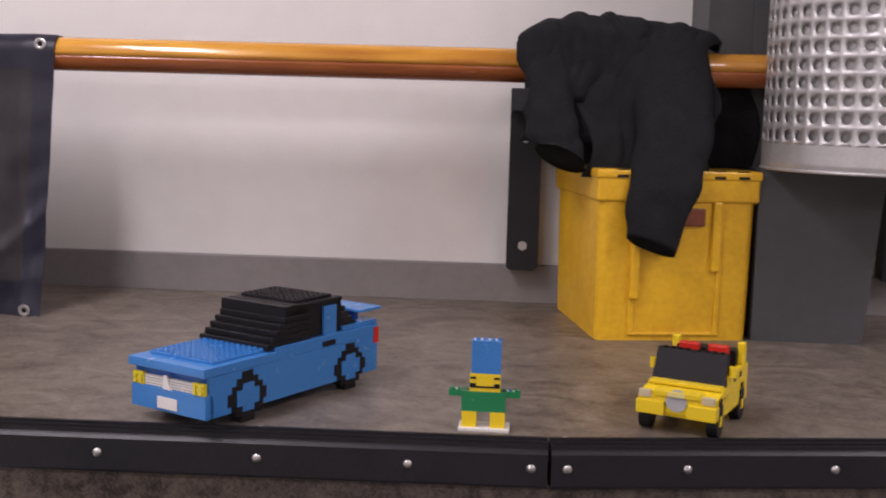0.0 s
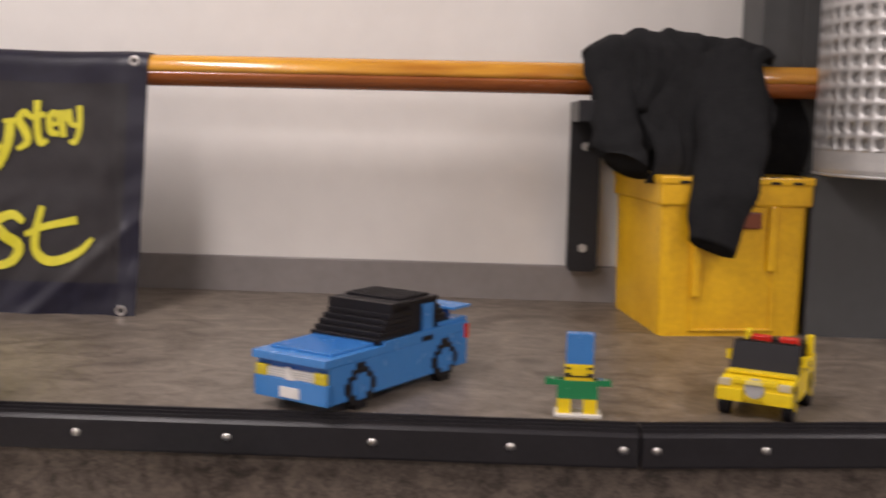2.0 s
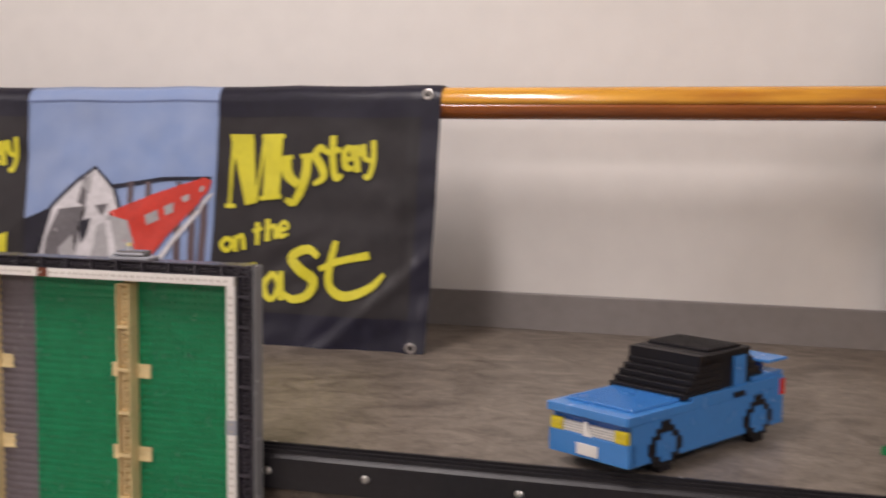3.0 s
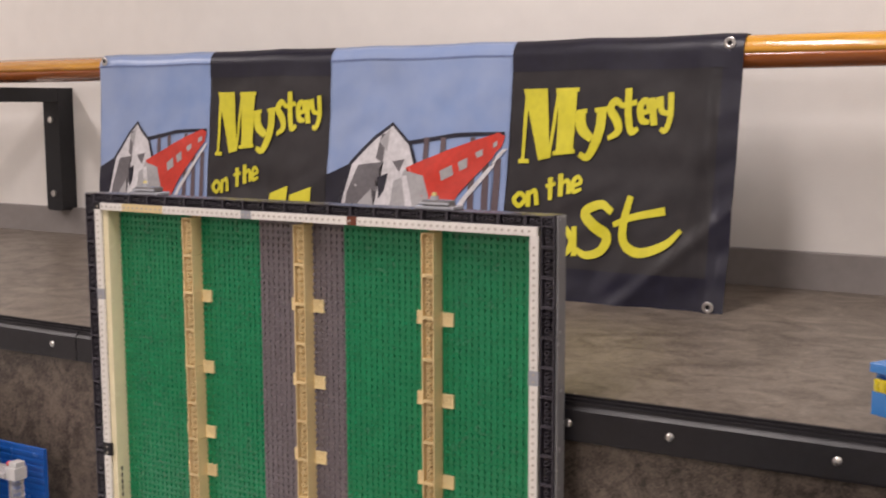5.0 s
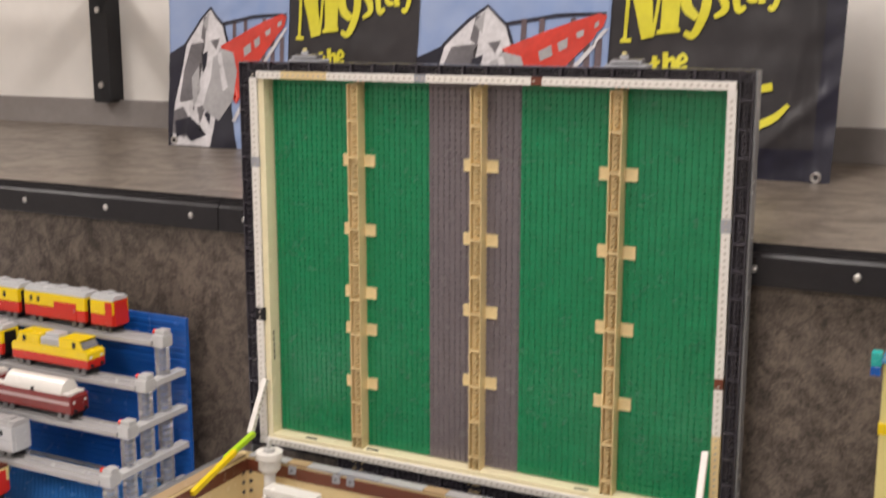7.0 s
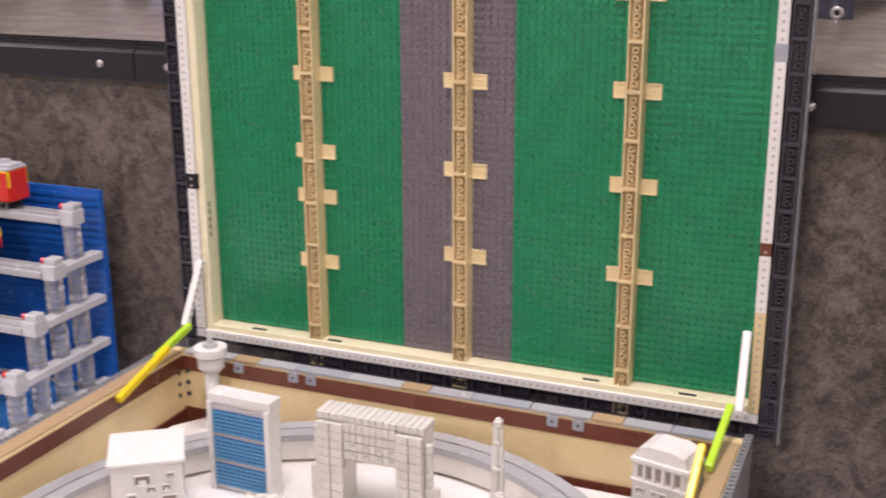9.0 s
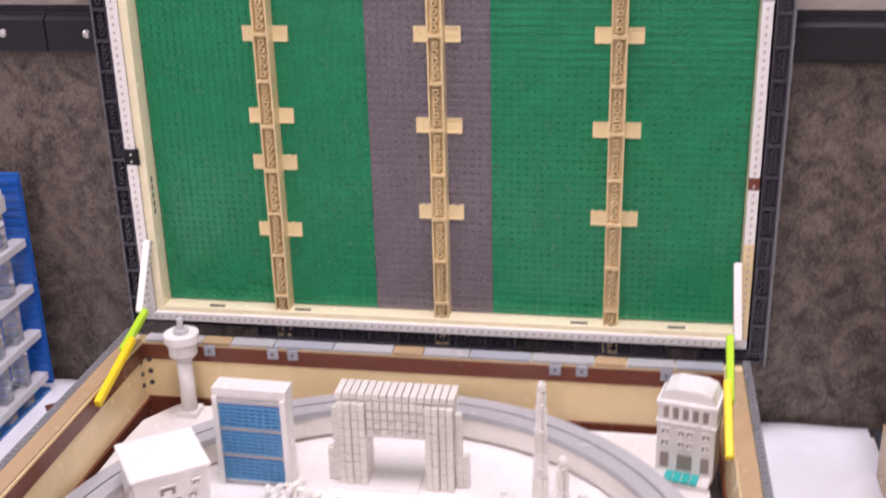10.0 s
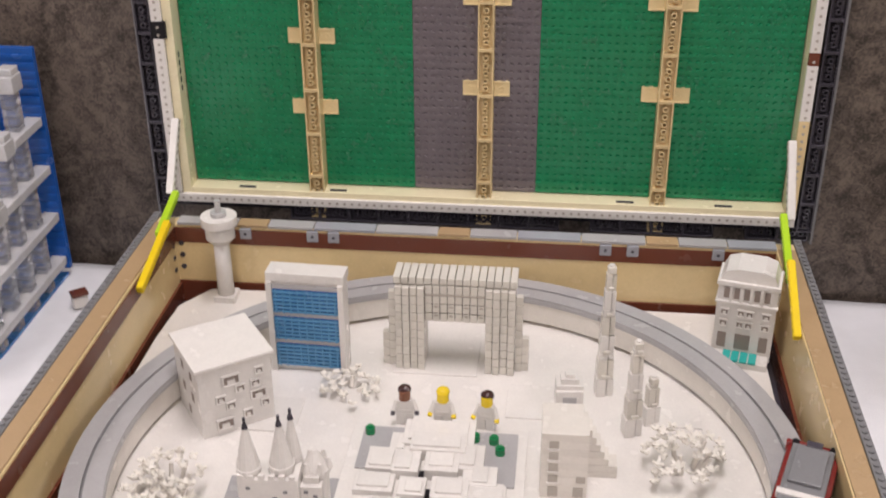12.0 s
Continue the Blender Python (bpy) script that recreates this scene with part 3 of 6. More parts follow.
for k, (a, b) in enumerate(PANELS):
    cl = part("cloth_panel", sheet(a, b, 0, 1, 60, 60, 0), BANBLACK if k % 2 else BANSKY, banner, "charcoal printed cloth" if k % 2 else "sky blue printed cloth", True)
    so = cl.modifiers.new("thickness", "SOLIDIFY")
    so.thickness, so.offset = 0.0008, 1
    if k % 2:
        part("dark_band", sheet(a, b, 0, 0.12, 60, 12, 0.0007), BANEDGE, banner, smooth=True)
        part("dark_band", sheet(a, b, 0.87, 1, 60, 12, 0.0007), BANEDGE, banner, smooth=True)
        if k == 3:
            part("dark_band", sheet(b - 0.03, b, 0.12, 0.87, 8, 50, 0.0007), BANEDGE, banner, smooth=True)
    else:
        part("hem_line", sheet(a, b, 0.055, 0.061, 60, 1, 0.0009), BANBLUE, banner, smooth=True)


def printed(name, pts, off, material, a, b):
    """A flat print on the banner, from an outline in parts of its panel."""
    bm = bmesh.new()
    for outline in (pts if isinstance(pts[0], list) else [pts]):
        bm.faces.new([bm.verts.new((s, 0, v)) for s, v in outline])
    bmesh.ops.triangulate(bm, faces=bm.faces[:])
    for _ in range(4):
        long_ = [e for e in bm.edges if e.calc_length() > 0.05]
        if long_:
            bmesh.ops.subdivide_edges(bm, edges=long_, cuts=1)
            bmesh.ops.triangulate(bm, faces=bm.faces[:])
    for q in bm.verts:
        q.co = drape(a + (b - a) * q.co.x, q.co.z, off + 0.0006)
    bmesh.ops.recalc_face_normals(bm, faces=bm.faces)
    return part(name, bm, material, banner, smooth=True)


BIG_M = [[(0.06, 0.05), (0.13, 0.05), (0.105, 0.95), (0.045, 0.95)], [(0, 0.94), (0.19, 0.94), (0.19, 1), (0, 1)], [(0.02, 0), (0.45, 0), (0.57, 0.92), (0.37, 0.96)], [(0.62, 0.04), (0.68, 0.04), (0.585, 0.92), (0.53, 0.92)],
         [(0.65, 0.01), (0.97, 0), (0.97, 0.83), (0.68, 0.86)], [(0.60, 0), (1, 0), (1, 0.055), (0.60, 0.055)], [(0.62, 0.83), (1, 0.80), (1, 0.86), (0.62, 0.89)]]
# strokes of each letter: points along the panel, down it, and the pen's width
GLYPHS = [
    [[(0.333, 0.279, 0.032), (0.345, 0.341, 0.032), (0.391, 0.382, 0.022)], [(0.429, 0.269, 0.03), (0.421, 0.361, 0.03), (0.379, 0.448, 0.022), (0.34, 0.439, 0.015)], [(0.316, 0.281, 0.012), (0.363, 0.275, 0.012)], [(0.397, 0.273, 0.012), (0.459, 0.265, 0.012)]],  # y
    [[(0.521, 0.255, 0.015), (0.49, 0.236, 0.02), (0.467, 0.267, 0.025), (0.498, 0.308, 0.027), (0.508, 0.349, 0.022), (0.464, 0.378, 0.012)]],  # s
    [[(0.545, 0.189, 0.022), (0.549, 0.285, 0.022), (0.565, 0.349, 0.02), (0.595, 0.337, 0.012)], [(0.518, 0.255, 0.015), (0.584, 0.24, 0.015)]],  # t
    [[(0.599, 0.283, 0.012), (0.636, 0.269, 0.015), (0.621, 0.232, 0.015), (0.6, 0.255, 0.02), (0.608, 0.306, 0.02), (0.641, 0.314, 0.012)]],  # e
    [[(0.645, 0.224, 0.02), (0.661, 0.326, 0.02)], [(0.658, 0.269, 0.012), (0.671, 0.234, 0.015), (0.688, 0.24, 0.017)]],  # r
    [[(0.677, 0.22, 0.02), (0.688, 0.271, 0.017), (0.716, 0.283, 0.012)], [(0.721, 0.205, 0.017), (0.724, 0.292, 0.017), (0.707, 0.345, 0.015), (0.687, 0.337, 0.012)]],  # y
    [[(0.071, 0.591, 0.016), (0.047, 0.619, 0.018), (0.071, 0.644, 0.016), (0.098, 0.614, 0.018), (0.071, 0.591, 0.016)]],  # o
    [[(0.114, 0.583, 0.021), (0.114, 0.646, 0.021)], [(0.119, 0.595, 0.013), (0.146, 0.583, 0.018), (0.159, 0.637, 0.021)]],  # n
    [[(0.219, 0.529, 0.021), (0.226, 0.616, 0.018)], [(0.198, 0.563, 0.013), (0.246, 0.552, 0.013)]],  # t
    [[(0.267, 0.514, 0.021), (0.274, 0.6, 0.021)], [(0.278, 0.55, 0.013), (0.302, 0.541, 0.016), (0.311, 0.59, 0.018)]],  # h
    [[(0.323, 0.561, 0.013), (0.36, 0.546, 0.013), (0.344, 0.524, 0.013), (0.326, 0.544, 0.018), (0.332, 0.58, 0.016), (0.366, 0.569, 0.01)]],  # e
    [[(0.204, 0.685, 0.029), (0.214, 0.832, 0.029)], [(0.212, 0.689, 0.021), (0.25, 0.717, 0.023), (0.216, 0.753, 0.018)], [(0.221, 0.753, 0.021), (0.266, 0.826, 0.026)]],  # r
    [[(0.309, 0.717, 0.021), (0.273, 0.769, 0.031), (0.311, 0.82, 0.021), (0.345, 0.769, 0.029), (0.309, 0.717, 0.021)], [(0.347, 0.711, 0.023), (0.36, 0.821, 0.023)]],  # a
    [[(0.514, 0.649, 0.026), (0.46, 0.623, 0.034), (0.388, 0.657, 0.039), (0.433, 0.703, 0.044), (0.496, 0.74, 0.044), (0.476, 0.794, 0.036), (0.412, 0.815, 0.029), (0.36, 0.793, 0.018)]],  # s
    [[(0.589, 0.586, 0.026), (0.569, 0.682, 0.034), (0.575, 0.758, 0.036), (0.644, 0.793, 0.036), (0.745, 0.759, 0.031), (0.807, 0.704, 0.018)], [(0.521, 0.696, 0.021), (0.606, 0.663, 0.026), (0.733, 0.637, 0.031)]],  # t
]


def inked(stroke, s_by, a, b, pen):
    """A pen stroke of changing width laid on the banner."""
    pts = [Vector(p) for p in stroke]
    ext = [pts[0] * 2 - pts[1]] + pts + [pts[-1] * 2 - pts[-2]]
    line = []
    for i in range(1, len(ext) - 2):
        for q in range(5 if len(pts) > 2 else 2):
            t = q / (5 if len(pts) > 2 else 2)
            p0, p1, p2, p3 = ext[i - 1:i + 3]
            line.append(0.5 * (2 * p1 + (p2 - p0) * t + (2 * p0 - 5 * p1 + 4 * p2 - p3) * t * t + (3 * p1 - p0 - 3 * p2 + p3) * t ** 3))
    line.append(pts[-1])
    sides = []
    for i, p in enumerate(line):
        d = line[min(i + 1, len(line) - 1)] - line[max(i - 1, 0)]
        n_ = Vector((-d.y, d.x)).normalized() * p.z * pen / 2
        sides.append(((p.x + n_.x, p.y + n_.y), (p.x - n_.x, p.y - n_.y)))
    bm = bmesh.new()
    rows_ = [[bm.verts.new(drape(a + (b - a) * s_ * s_by, v_, 0.0030)) for s_, v_ in pair] for pair in sides]
    for r0, r1 in zip(rows_, rows_[1:]):
        bm.faces.new((r0[0], r0[1], r1[1], r1[0]))
    return bm


def inscribe(a, b, s_by, glyphs, pen=1.0):
    for strokes in glyphs:
        whole = bmesh.new()
        for stroke in strokes:
            one = inked(stroke, s_by, a, b, pen)
            tmp = bpy.data.meshes.new("stroke")
            one.to_mesh(tmp)
            one.free()
            whole.from_mesh(tmp)
            bpy.data.meshes.remove(tmp)
        bmesh.ops.recalc_face_normals(whole, faces=whole.faces)
        part("letter", whole, BANYEL, banner, smooth=True)


for k, (a, b) in enumerate(PANELS):
    if k % 2 == 0:
        printed("dark_ground", [(0, 0.545), (0.15, 0.49), (0.5, 0.6), (0.62, 1), (0, 1)], 0.0006, BANEDGE, a, b)
        for s in (0.80, 0.87, 0.94):
            printed("pillar_print", [(s, 0.47), (s + 0.03, 0.46), (s + 0.035, 1), (s, 1)], 0.0010, BANBROWN, a, b)
        printed("bridge_print", [(0.46, 0.395), (0.72, 0.362), (0.98, 0.355), (0.98, 0.368), (0.72, 0.378), (0.46, 0.412)], 0.0010, BANEDGE, a, b)
        for s in (0.555, 0.645, 0.80):
            printed("pillar_print", [(s, 0.38), (s + 0.028, 0.378), (s + 0.028, 0.47), (s, 0.48)], 0.0010, BANBROWN, a, b)
        printed("mountain_outline", [(0.373, 0.318), (0.49, 0.405), (0.53, 0.5), (0.5, 0.62), (0.42, 1.0), (0.0, 1.0), (0.03, 0.8), (0.10, 0.63), (0.135, 0.49), (0.275, 0.375)], 0.0011, BANEDGE, a, b)
        printed("mountain_print", [(0.374, 0.333), (0.475, 0.412), (0.51, 0.5), (0.48, 0.62), (0.40, 0.985), (0.03, 0.985), (0.055, 0.8), (0.115, 0.64), (0.15, 0.50), (0.285, 0.388)], 0.0014, BANWHITE, a, b)
        for sh in ([(0.31, 0.372), (0.345, 0.362), (0.325, 0.49), (0.285, 0.47)], [(0.19, 0.50), (0.33, 0.485), (0.265, 0.56), (0.285, 0.66), (0.27, 0.76), (0.10, 0.78), (0.13, 0.62)], [(0.385, 0.48), (0.455, 0.47), (0.425, 0.525)],
                   [(0.05, 0.82), (0.13, 0.80), (0.2, 0.87), (0.16, 0.95), (0.04, 0.93)], [(0.27, 0.80), (0.36, 0.78), (0.30, 0.88)]):
            printed("rock_shade", sh, 0.0017, BANGREY, a, b)
        for sh in ([(0.06, 0.87), (0.20, 0.845), (0.30, 0.885), (0.24, 0.905), (0.36, 0.93), (0.22, 0.965), (0.16, 0.93), (0.07, 0.95)], [(0.30, 0.55), (0.36, 0.53), (0.345, 0.60), (0.315, 0.64)], [(0.34, 0.83), (0.40, 0.80), (0.385, 0.88)]):
            printed("rock_patch", sh, 0.0020, BANEDGE, a, b)
        for sh in ([(0.30, 0.40), (0.36, 0.345), (0.35, 0.44)], [(0.20, 0.66), (0.27, 0.60), (0.30, 0.72), (0.24, 0.80)], [(0.40, 0.56), (0.46, 0.54), (0.45, 0.66), (0.38, 0.74)]):
            printed("rock_light", sh, 0.0020, BANLIGHT, a, b)
        printed("train_print", [(0.46, 0.505), (0.70, 0.425), (0.95, 0.358), (0.985, 0.372), (0.97, 0.415), (0.76, 0.60), (0.60, 0.78), (0.53, 0.72), (0.56, 0.56)], 0.0019, BANRED, a, b)
        printed("train_nose", [(0.455, 0.515), (0.565, 0.535), (0.60, 0.62), (0.57, 0.76), (0.46, 0.86), (0.32, 0.80)], 0.0022, BANLIGHT, a, b)
        printed("nose_shine", [(0.44, 0.54), (0.47, 0.535), (0.53, 0.70), (0.49, 0.72)], 0.0025, BANWHITE, a, b)
        for w in ([(0.65, 0.515), (0.71, 0.49), (0.72, 0.53), (0.66, 0.555)], [(0.74, 0.48), (0.79, 0.46), (0.79, 0.50), (0.75, 0.515)], [(0.83, 0.44), (0.87, 0.425), (0.87, 0.45), (0.84, 0.462)], [(0.92, 0.40), (0.95, 0.39), (0.95, 0.41), (0.92, 0.42)]):
            printed("window_print", w, 0.0024, BANLIGHT, a, b)
        printed("rail_print", [(0.975, 0.425), (1.0, 0.42), (0.80, 0.625), (0.60, 0.86), (0.57, 0.86), (0.77, 0.625)], 0.0024, BANWHITE, a, b)
    else:
        wide = 1.0 if k == 3 else 1.28
        printed("letter", [[((0.052 + 0.270 * p_) * wide, 0.187 + 0.290 * r_) for p_, r_ in stroke] for stroke in BIG_M], 0.0022, BANYEL, a, b)
        inscribe(a, b, wide, GLYPHS[:6], 1.4)
        inscribe(a, b, wide, GLYPHS[6:11], 1.15)
        if k == 3:
            inscribe(a, b, 1.0, GLYPHS[11:])
        else:
            for s in (0.56, 0.74):
                printed("bar_print", [(s, 0.64), (s + 0.16, 0.60), (s + 0.15, 0.80), (s, 0.80)], 0.0022, BANYEL, a, b)
for x, v in ((-0.613, 0.040), (-0.613, 0.968), (-1.92, 0.035), (-1.92, 0.965)):
    p = drape(x, v, 0.003)
    bm = bmesh.new()
    for q in range(20):
        a0, a1 = 2 * math.pi * q / 20, 2 * math.pi * (q + 1) / 20
        rr = [(0.0038, 0.0), (0.006, -0.0012), (0.0088, 0.0)]
        for (r0, y0), (r1, y1) in zip(rr, rr[1:]):
            bm.faces.new([bm.verts.new(p + Vector((r_ * math.cos(t_), y_, r_ * math.sin(t_)))) for r_, y_, t_ in ((r0, y0, a0), (r1, y1, a0), (r1, y1, a1), (r0, y0, a1))])
    bmesh.ops.remove_doubles(bm, verts=bm.verts, dist=1e-6)
    part("grommet", bm, STEEL, banner, "nickel grommet", True)
    part("grommet_hole", R((p + Vector((0, -0.0001, 0)), p + Vector((0, 0.0005, 0)), 0.0039), seg=14), BLACK, banner)
# fold of the banner over the rail
bm = bmesh.new()
rows = []
for k in range(3, 9):
    a = math.pi * (k + 0.6) / 8.6
    rows.append([bm.verts.new((x, 1.7605 - 0.0268 * math.cos(a), 1.6205 + 0.0256 * math.sin(a))) for x in [-1.935 + 1.343 * i / 60 for i in range(61)]])
for r0, r1 in zip(rows, rows[1:]):
    for i in range(60):
        bm.faces.new((r0[i], r0[i + 1], r1[i + 1], r1[i]))
part("top_hem", bm, BANEDGE, banner, smooth=True)

# --- yellow crate ---
CRATEY = mat("worn_yellow_plastic", (0.77, 0.45, 0.014), 0.36, alt=(0.66, 0.35, 0.010), scale=14, bump=0.08, bscale=200)
CRATED = mat("crate_shadow_red", (0.20, 0.05, 0.02), 0.5, var=0.1)
crate = thing("crate", "worn yellow plastic crate with a lidded rim and ribbed sides", "crate", pose(0.214, 1.661, LEDGE_Z, 0, 0, 10))
CW, CD, CH = 0.222, 0.262, 0.243
bm = bmesh.new()
def frustum(bm, w0, d0, z0, w1, d1, z1):
    vs = [bm.verts.new((CW / 2 + sx * w / 2, CD / 2 + sy * d / 2, z)) for z, w, d in ((z0, w0, d0), (z1, w1, d1)) for sx, sy in ((-1, -1), (1, -1), (1, 1), (-1, 1))]
    for q in ((3, 2, 1, 0), (4, 5, 6, 7), (0, 1, 5, 4), (1, 2, 6, 5), (2, 3, 7, 6), (3, 0, 4, 7)):
        bm.faces.new([vs[i] for i in q])
frustum(bm, CW, CD, 0.0, CW + 0.006, CD + 0.006, 0.20)
es = [e for e in bm.edges if abs(e.verts[0].co.z - e.verts[1].co.z) > 0.1]
bmesh.ops.bevel(bm, geom=es, offset=0.012, segments=4, affect="EDGES", profile=0.5)
part("body", bm, CRATEY, crate)
rim = part("rim", B((-0.007, CW + 0.007, -0.007, CD + 0.007, 0.198, 0.236), bev=0.004), CRATEY, crate, "raised rim")
part("rim_lip", B((-0.009, CW + 0.009, -0.009, CD + 0.009, 0.230, CH), bev=0.003), CRATEY, rim)
for x in (0.052, 0.168):
    part("rib", B((x - 0.007, x + 0.007, -0.010, 0.004, 0.06 if x < 0.1 else 0.10, 0.20), bev=0.003), CRATEY, crate)
part("panel_edge", B((0.045, 0.180, -0.0035, 0.003, 0.008, 0.012), bev=0.001), CRATEY, crate)
for x in (0.045, 0.170):
    part("panel_edge", B((x, x + 0.008, -0.004, 0.003, 0.008, 0.11), bev=0.0015), CRATEY, crate)
# no hole is cut: a dark red block paints the opening's shade
part("handle_slot", B((0.105, 0.150, -0.0078, -0.005, 0.165, 0.19), bev=0.002), CRATED, crate, "handle opening with its shade coloured dark red")
for x in (0.02, 0.05, 0.16, 0.195):
    part("rim_slot", B((x, x + 0.016, -0.0095, -0.007, 0.232, 0.236)), BLACK, crate)
    part("rim_slot", B((x, x + 0.016, -0.0085, -0.004, CH - 0.0005, CH + 0.0006)), BLACK, crate)
for y in (0.08, 0.10):
    part("marking", B((-0.0024, -0.0005, y, y + 0.014, 0.185, 0.190)), BLACK, crate, "small dark printed mark")

# --- black fleece jacket over the rail ---
FLEECE = mat("black_fleece", (0.011, 0.011, 0.012), 0.95, alt=(0.020, 0.020, 0.021), scale=45, bump=0.5, bscale=420, spec=0.15)
jacket = thing("jacket", "black fleece jacket slung over the wooden rail with hanging sleeves", "jacket", pose(0.245, 1.76, 1.612))
def cloth(nx, path, x0, x1, seed, amp):
    bm = bmesh.new()
    g = []
    for j, (y, z) in enumerate(path):
        row = []
        for i in range(nx + 1):
            s = i / nx
            lump = noise.noise((s * 3.2 + seed, j * 0.10, seed)) * amp + abs(noise.noise((s * 7 + seed, j * 0.14, 2))) * amp * 0.6
            edge = 0.012 * math.sin(j * 0.55 + seed) + 0.008 * noise.noise((j * 0.3, seed, 0))
            x = x0 + (x1 - x0) * s + (edge if s < 0.5 else -edge) * abs(2 * s - 1)
            up = max(0.0, 1 - abs(y) / 0.05) if z > 0 else 0
            row.append(bm.verts.new((x, y - (lump * 0.9 if y < 0 else -lump * 0.5), z + (lump * 0.9 - 0.026 * abs(2 * s - 1) ** 6) * up)))
        g.append(row)
    for a_, b_ in zip(g, g[1:]):
        for i in range(nx):
            bm.faces.new((a_[i], a_[i + 1], b_[i + 1], b_[i]))
    return bm
arc = [(0.036 * math.cos(a), 0.036 + 0.028 * math.sin(a)) for a in [math.pi * k / 12 for k in range(13)]]
back = [(0.045, -0.16 + 0.018 * k) for k in range(10)]
frontl = [(-0.038 - 0.0012 * k, 0.03 - 0.012 * k) for k in range(1, 15)]
frontr = [(-0.040 - 0.0014 * k, 0.03 - 0.012 * k) for k in range(1, 16)]
def part_cloth(nm, *args):
    o = part(nm, cloth(*args), FLEECE, jacket, smooth=True)
    sd = o.modifiers.new("thickness", "SOLIDIFY")
    sd.thickness = 0.006
part_cloth("body", 70, back + arc + frontr, -0.055, 0.124, 2.0, 0.015)
part_cloth("hood_fold", 50, back[4:] + [(y, z + 0.007) for y, z in arc] + frontl[:11], -0.140, 0.02, 7.0, 0.014)
# added black sheet that fills the dark area between jacket and basket
part_cloth("back_panel", 40, [(0.030, -0.145 + 0.018 * k) for k in range(9)], 0.03, 0.198, 3.0, 0.002)
part_cloth("collar_fold", 40, back[6:] + [(y * 1.1, z + 0.010) for y, z in arc] + frontl[:6], -0.10, 0.085, 11.0, 0.018)
def sleeve(nm, pts, radii, seed):
    """A soft tube through given middles, wrinkled, open at its cuff."""
    bm = bmesh.new()
    rings = []
    n_ = 26
    for k in range(n_ + 1):
        t = k / n_ * (len(pts) - 1)
        i = min(int(t), len(pts) - 2)
        f = t - i
        c = Vector(pts[i]).lerp(Vector(pts[i + 1]), f)
        rx, ry = [radii[i][q] * (1 - f) + radii[i + 1][q] * f for q in (0, 1)]
        row = []
        for q in range(28):
            a = 2 * math.pi * q / 28
            w = 1 + 0.03 * math.sin(k * 0.9 + 2 * math.sin(a + seed)) + 0.12 * noise.noise((math.cos(a) * 1.5, math.sin(a) * 1.5 + seed, k * 0.16))
            tilt = (0.35 * rx * math.cos(a) + 0.9 * ry * math.sin(a)) * max(0.0, (k - n_ + 5) / 5)
            row.append(bm.verts.new(c + Vector((rx * w * math.cos(a), ry * w * math.sin(a), -tilt))))
        rings.append(row)
    for a_, b_ in zip(rings, rings[1:]):
        for q in range(28):
            bm.faces.new((a_[q], a_[(q + 1) % 28], b_[(q + 1) % 28], b_[q]))
    hem = [bm.verts.new(v.co.lerp(sum((q.co for q in rings[-1]), Vector()) / 28, 0.35) + Vector((0, 0, 0.012))) for v in rings[-1]]
    for q in range(28):
        bm.faces.new((rings[-1][q], rings[-1][(q + 1) % 28], hem[(q + 1) % 28], hem[q]))
    bm.faces.new(hem)
    bmesh.ops.recalc_face_normals(bm, faces=bm.faces)
    part(nm, bm, FLEECE, jacket, smooth=True)
sleeve("sleeve", [(-0.112, -0.020, 0.052), (-0.108, -0.060, -0.05), (-0.100, -0.075, -0.092), (-0.088, -0.083, -0.124)], [(0.030, 0.022), (0.036, 0.022), (0.036, 0.022), (0.036, 0.018)], 1.0)
sleeve("sleeve", [(0.066, -0.020, 0.050), (0.066, -0.075, -0.08), (0.056, -0.108, -0.16), (0.038, -0.118, -0.242)], [(0.052, 0.028), (0.056, 0.026), (0.050, 0.018), (0.034, 0.007)], 5.0)

# --- perforated steel basket on the pedestal ---
LINER = mat("grey_liner", (0.46, 0.45, 0.44), 0.35, alt=(0.62, 0.61, 0.60), scale=14)
BASKET = mat("brushed_steel", (0.60, 0.59, 0.58), 0.42, 0.6, var=0.06, scale=30, bump=0.05)
BR0, BN, BZ = 0.172, 46, 21
basket = thing("steel_basket", "round perforated stainless steel basket on a dark pedestal", "basket", pose(0.618, 1.715, LEDGE_Z + 0.2472))
bm = bmesh.new()
ch = 2 * math.pi * BR0 / BN
def wrap(u, z):
    a = u / BR0
    return bm.verts.new((BR0 * math.sin(a), -BR0 * math.cos(a), z))
zb = 0.038
for i in range(BN):
    u0 = i * ch
    a0, a1 = u0, u0 + ch
    for k in range(3):
        z0, z1 = zb * k / 3, zb * (k + 1) / 3
        bm.faces.new((wrap(a0, z0), wrap(a1, z0), wrap(a1, z1), wrap(a0, z1)))
    for k in range(BZ):
        zc, uc = zb + (k + 0.5) * ch, u0 + ch / 2
        outer, inner = [], []
        for q in range(16):
            a = 2 * math.pi * q / 16
            c, s_ = math.cos(a), math.sin(a)
            e = ch / 2 / max(abs(c), abs(s_))
            outer.append(wrap(uc + e * c, zc + e * s_))
            inner.append(wrap(uc + 0.0071 * c, zc + 0.0071 * s_))
        for q in range(16):
            bm.faces.new((outer[q], outer[(q + 1) % 16], inner[(q + 1) % 16], inner[q]))
bmesh.ops.remove_doubles(bm, verts=bm.verts, dist=1e-4)
bmesh.ops.recalc_face_normals(bm, faces=bm.faces)
bs = part("perforated_wall", bm, BASKET, basket, smooth=True)
sd = bs.modifiers.new("thickness", "SOLIDIFY")
sd.thickness = 0.0015
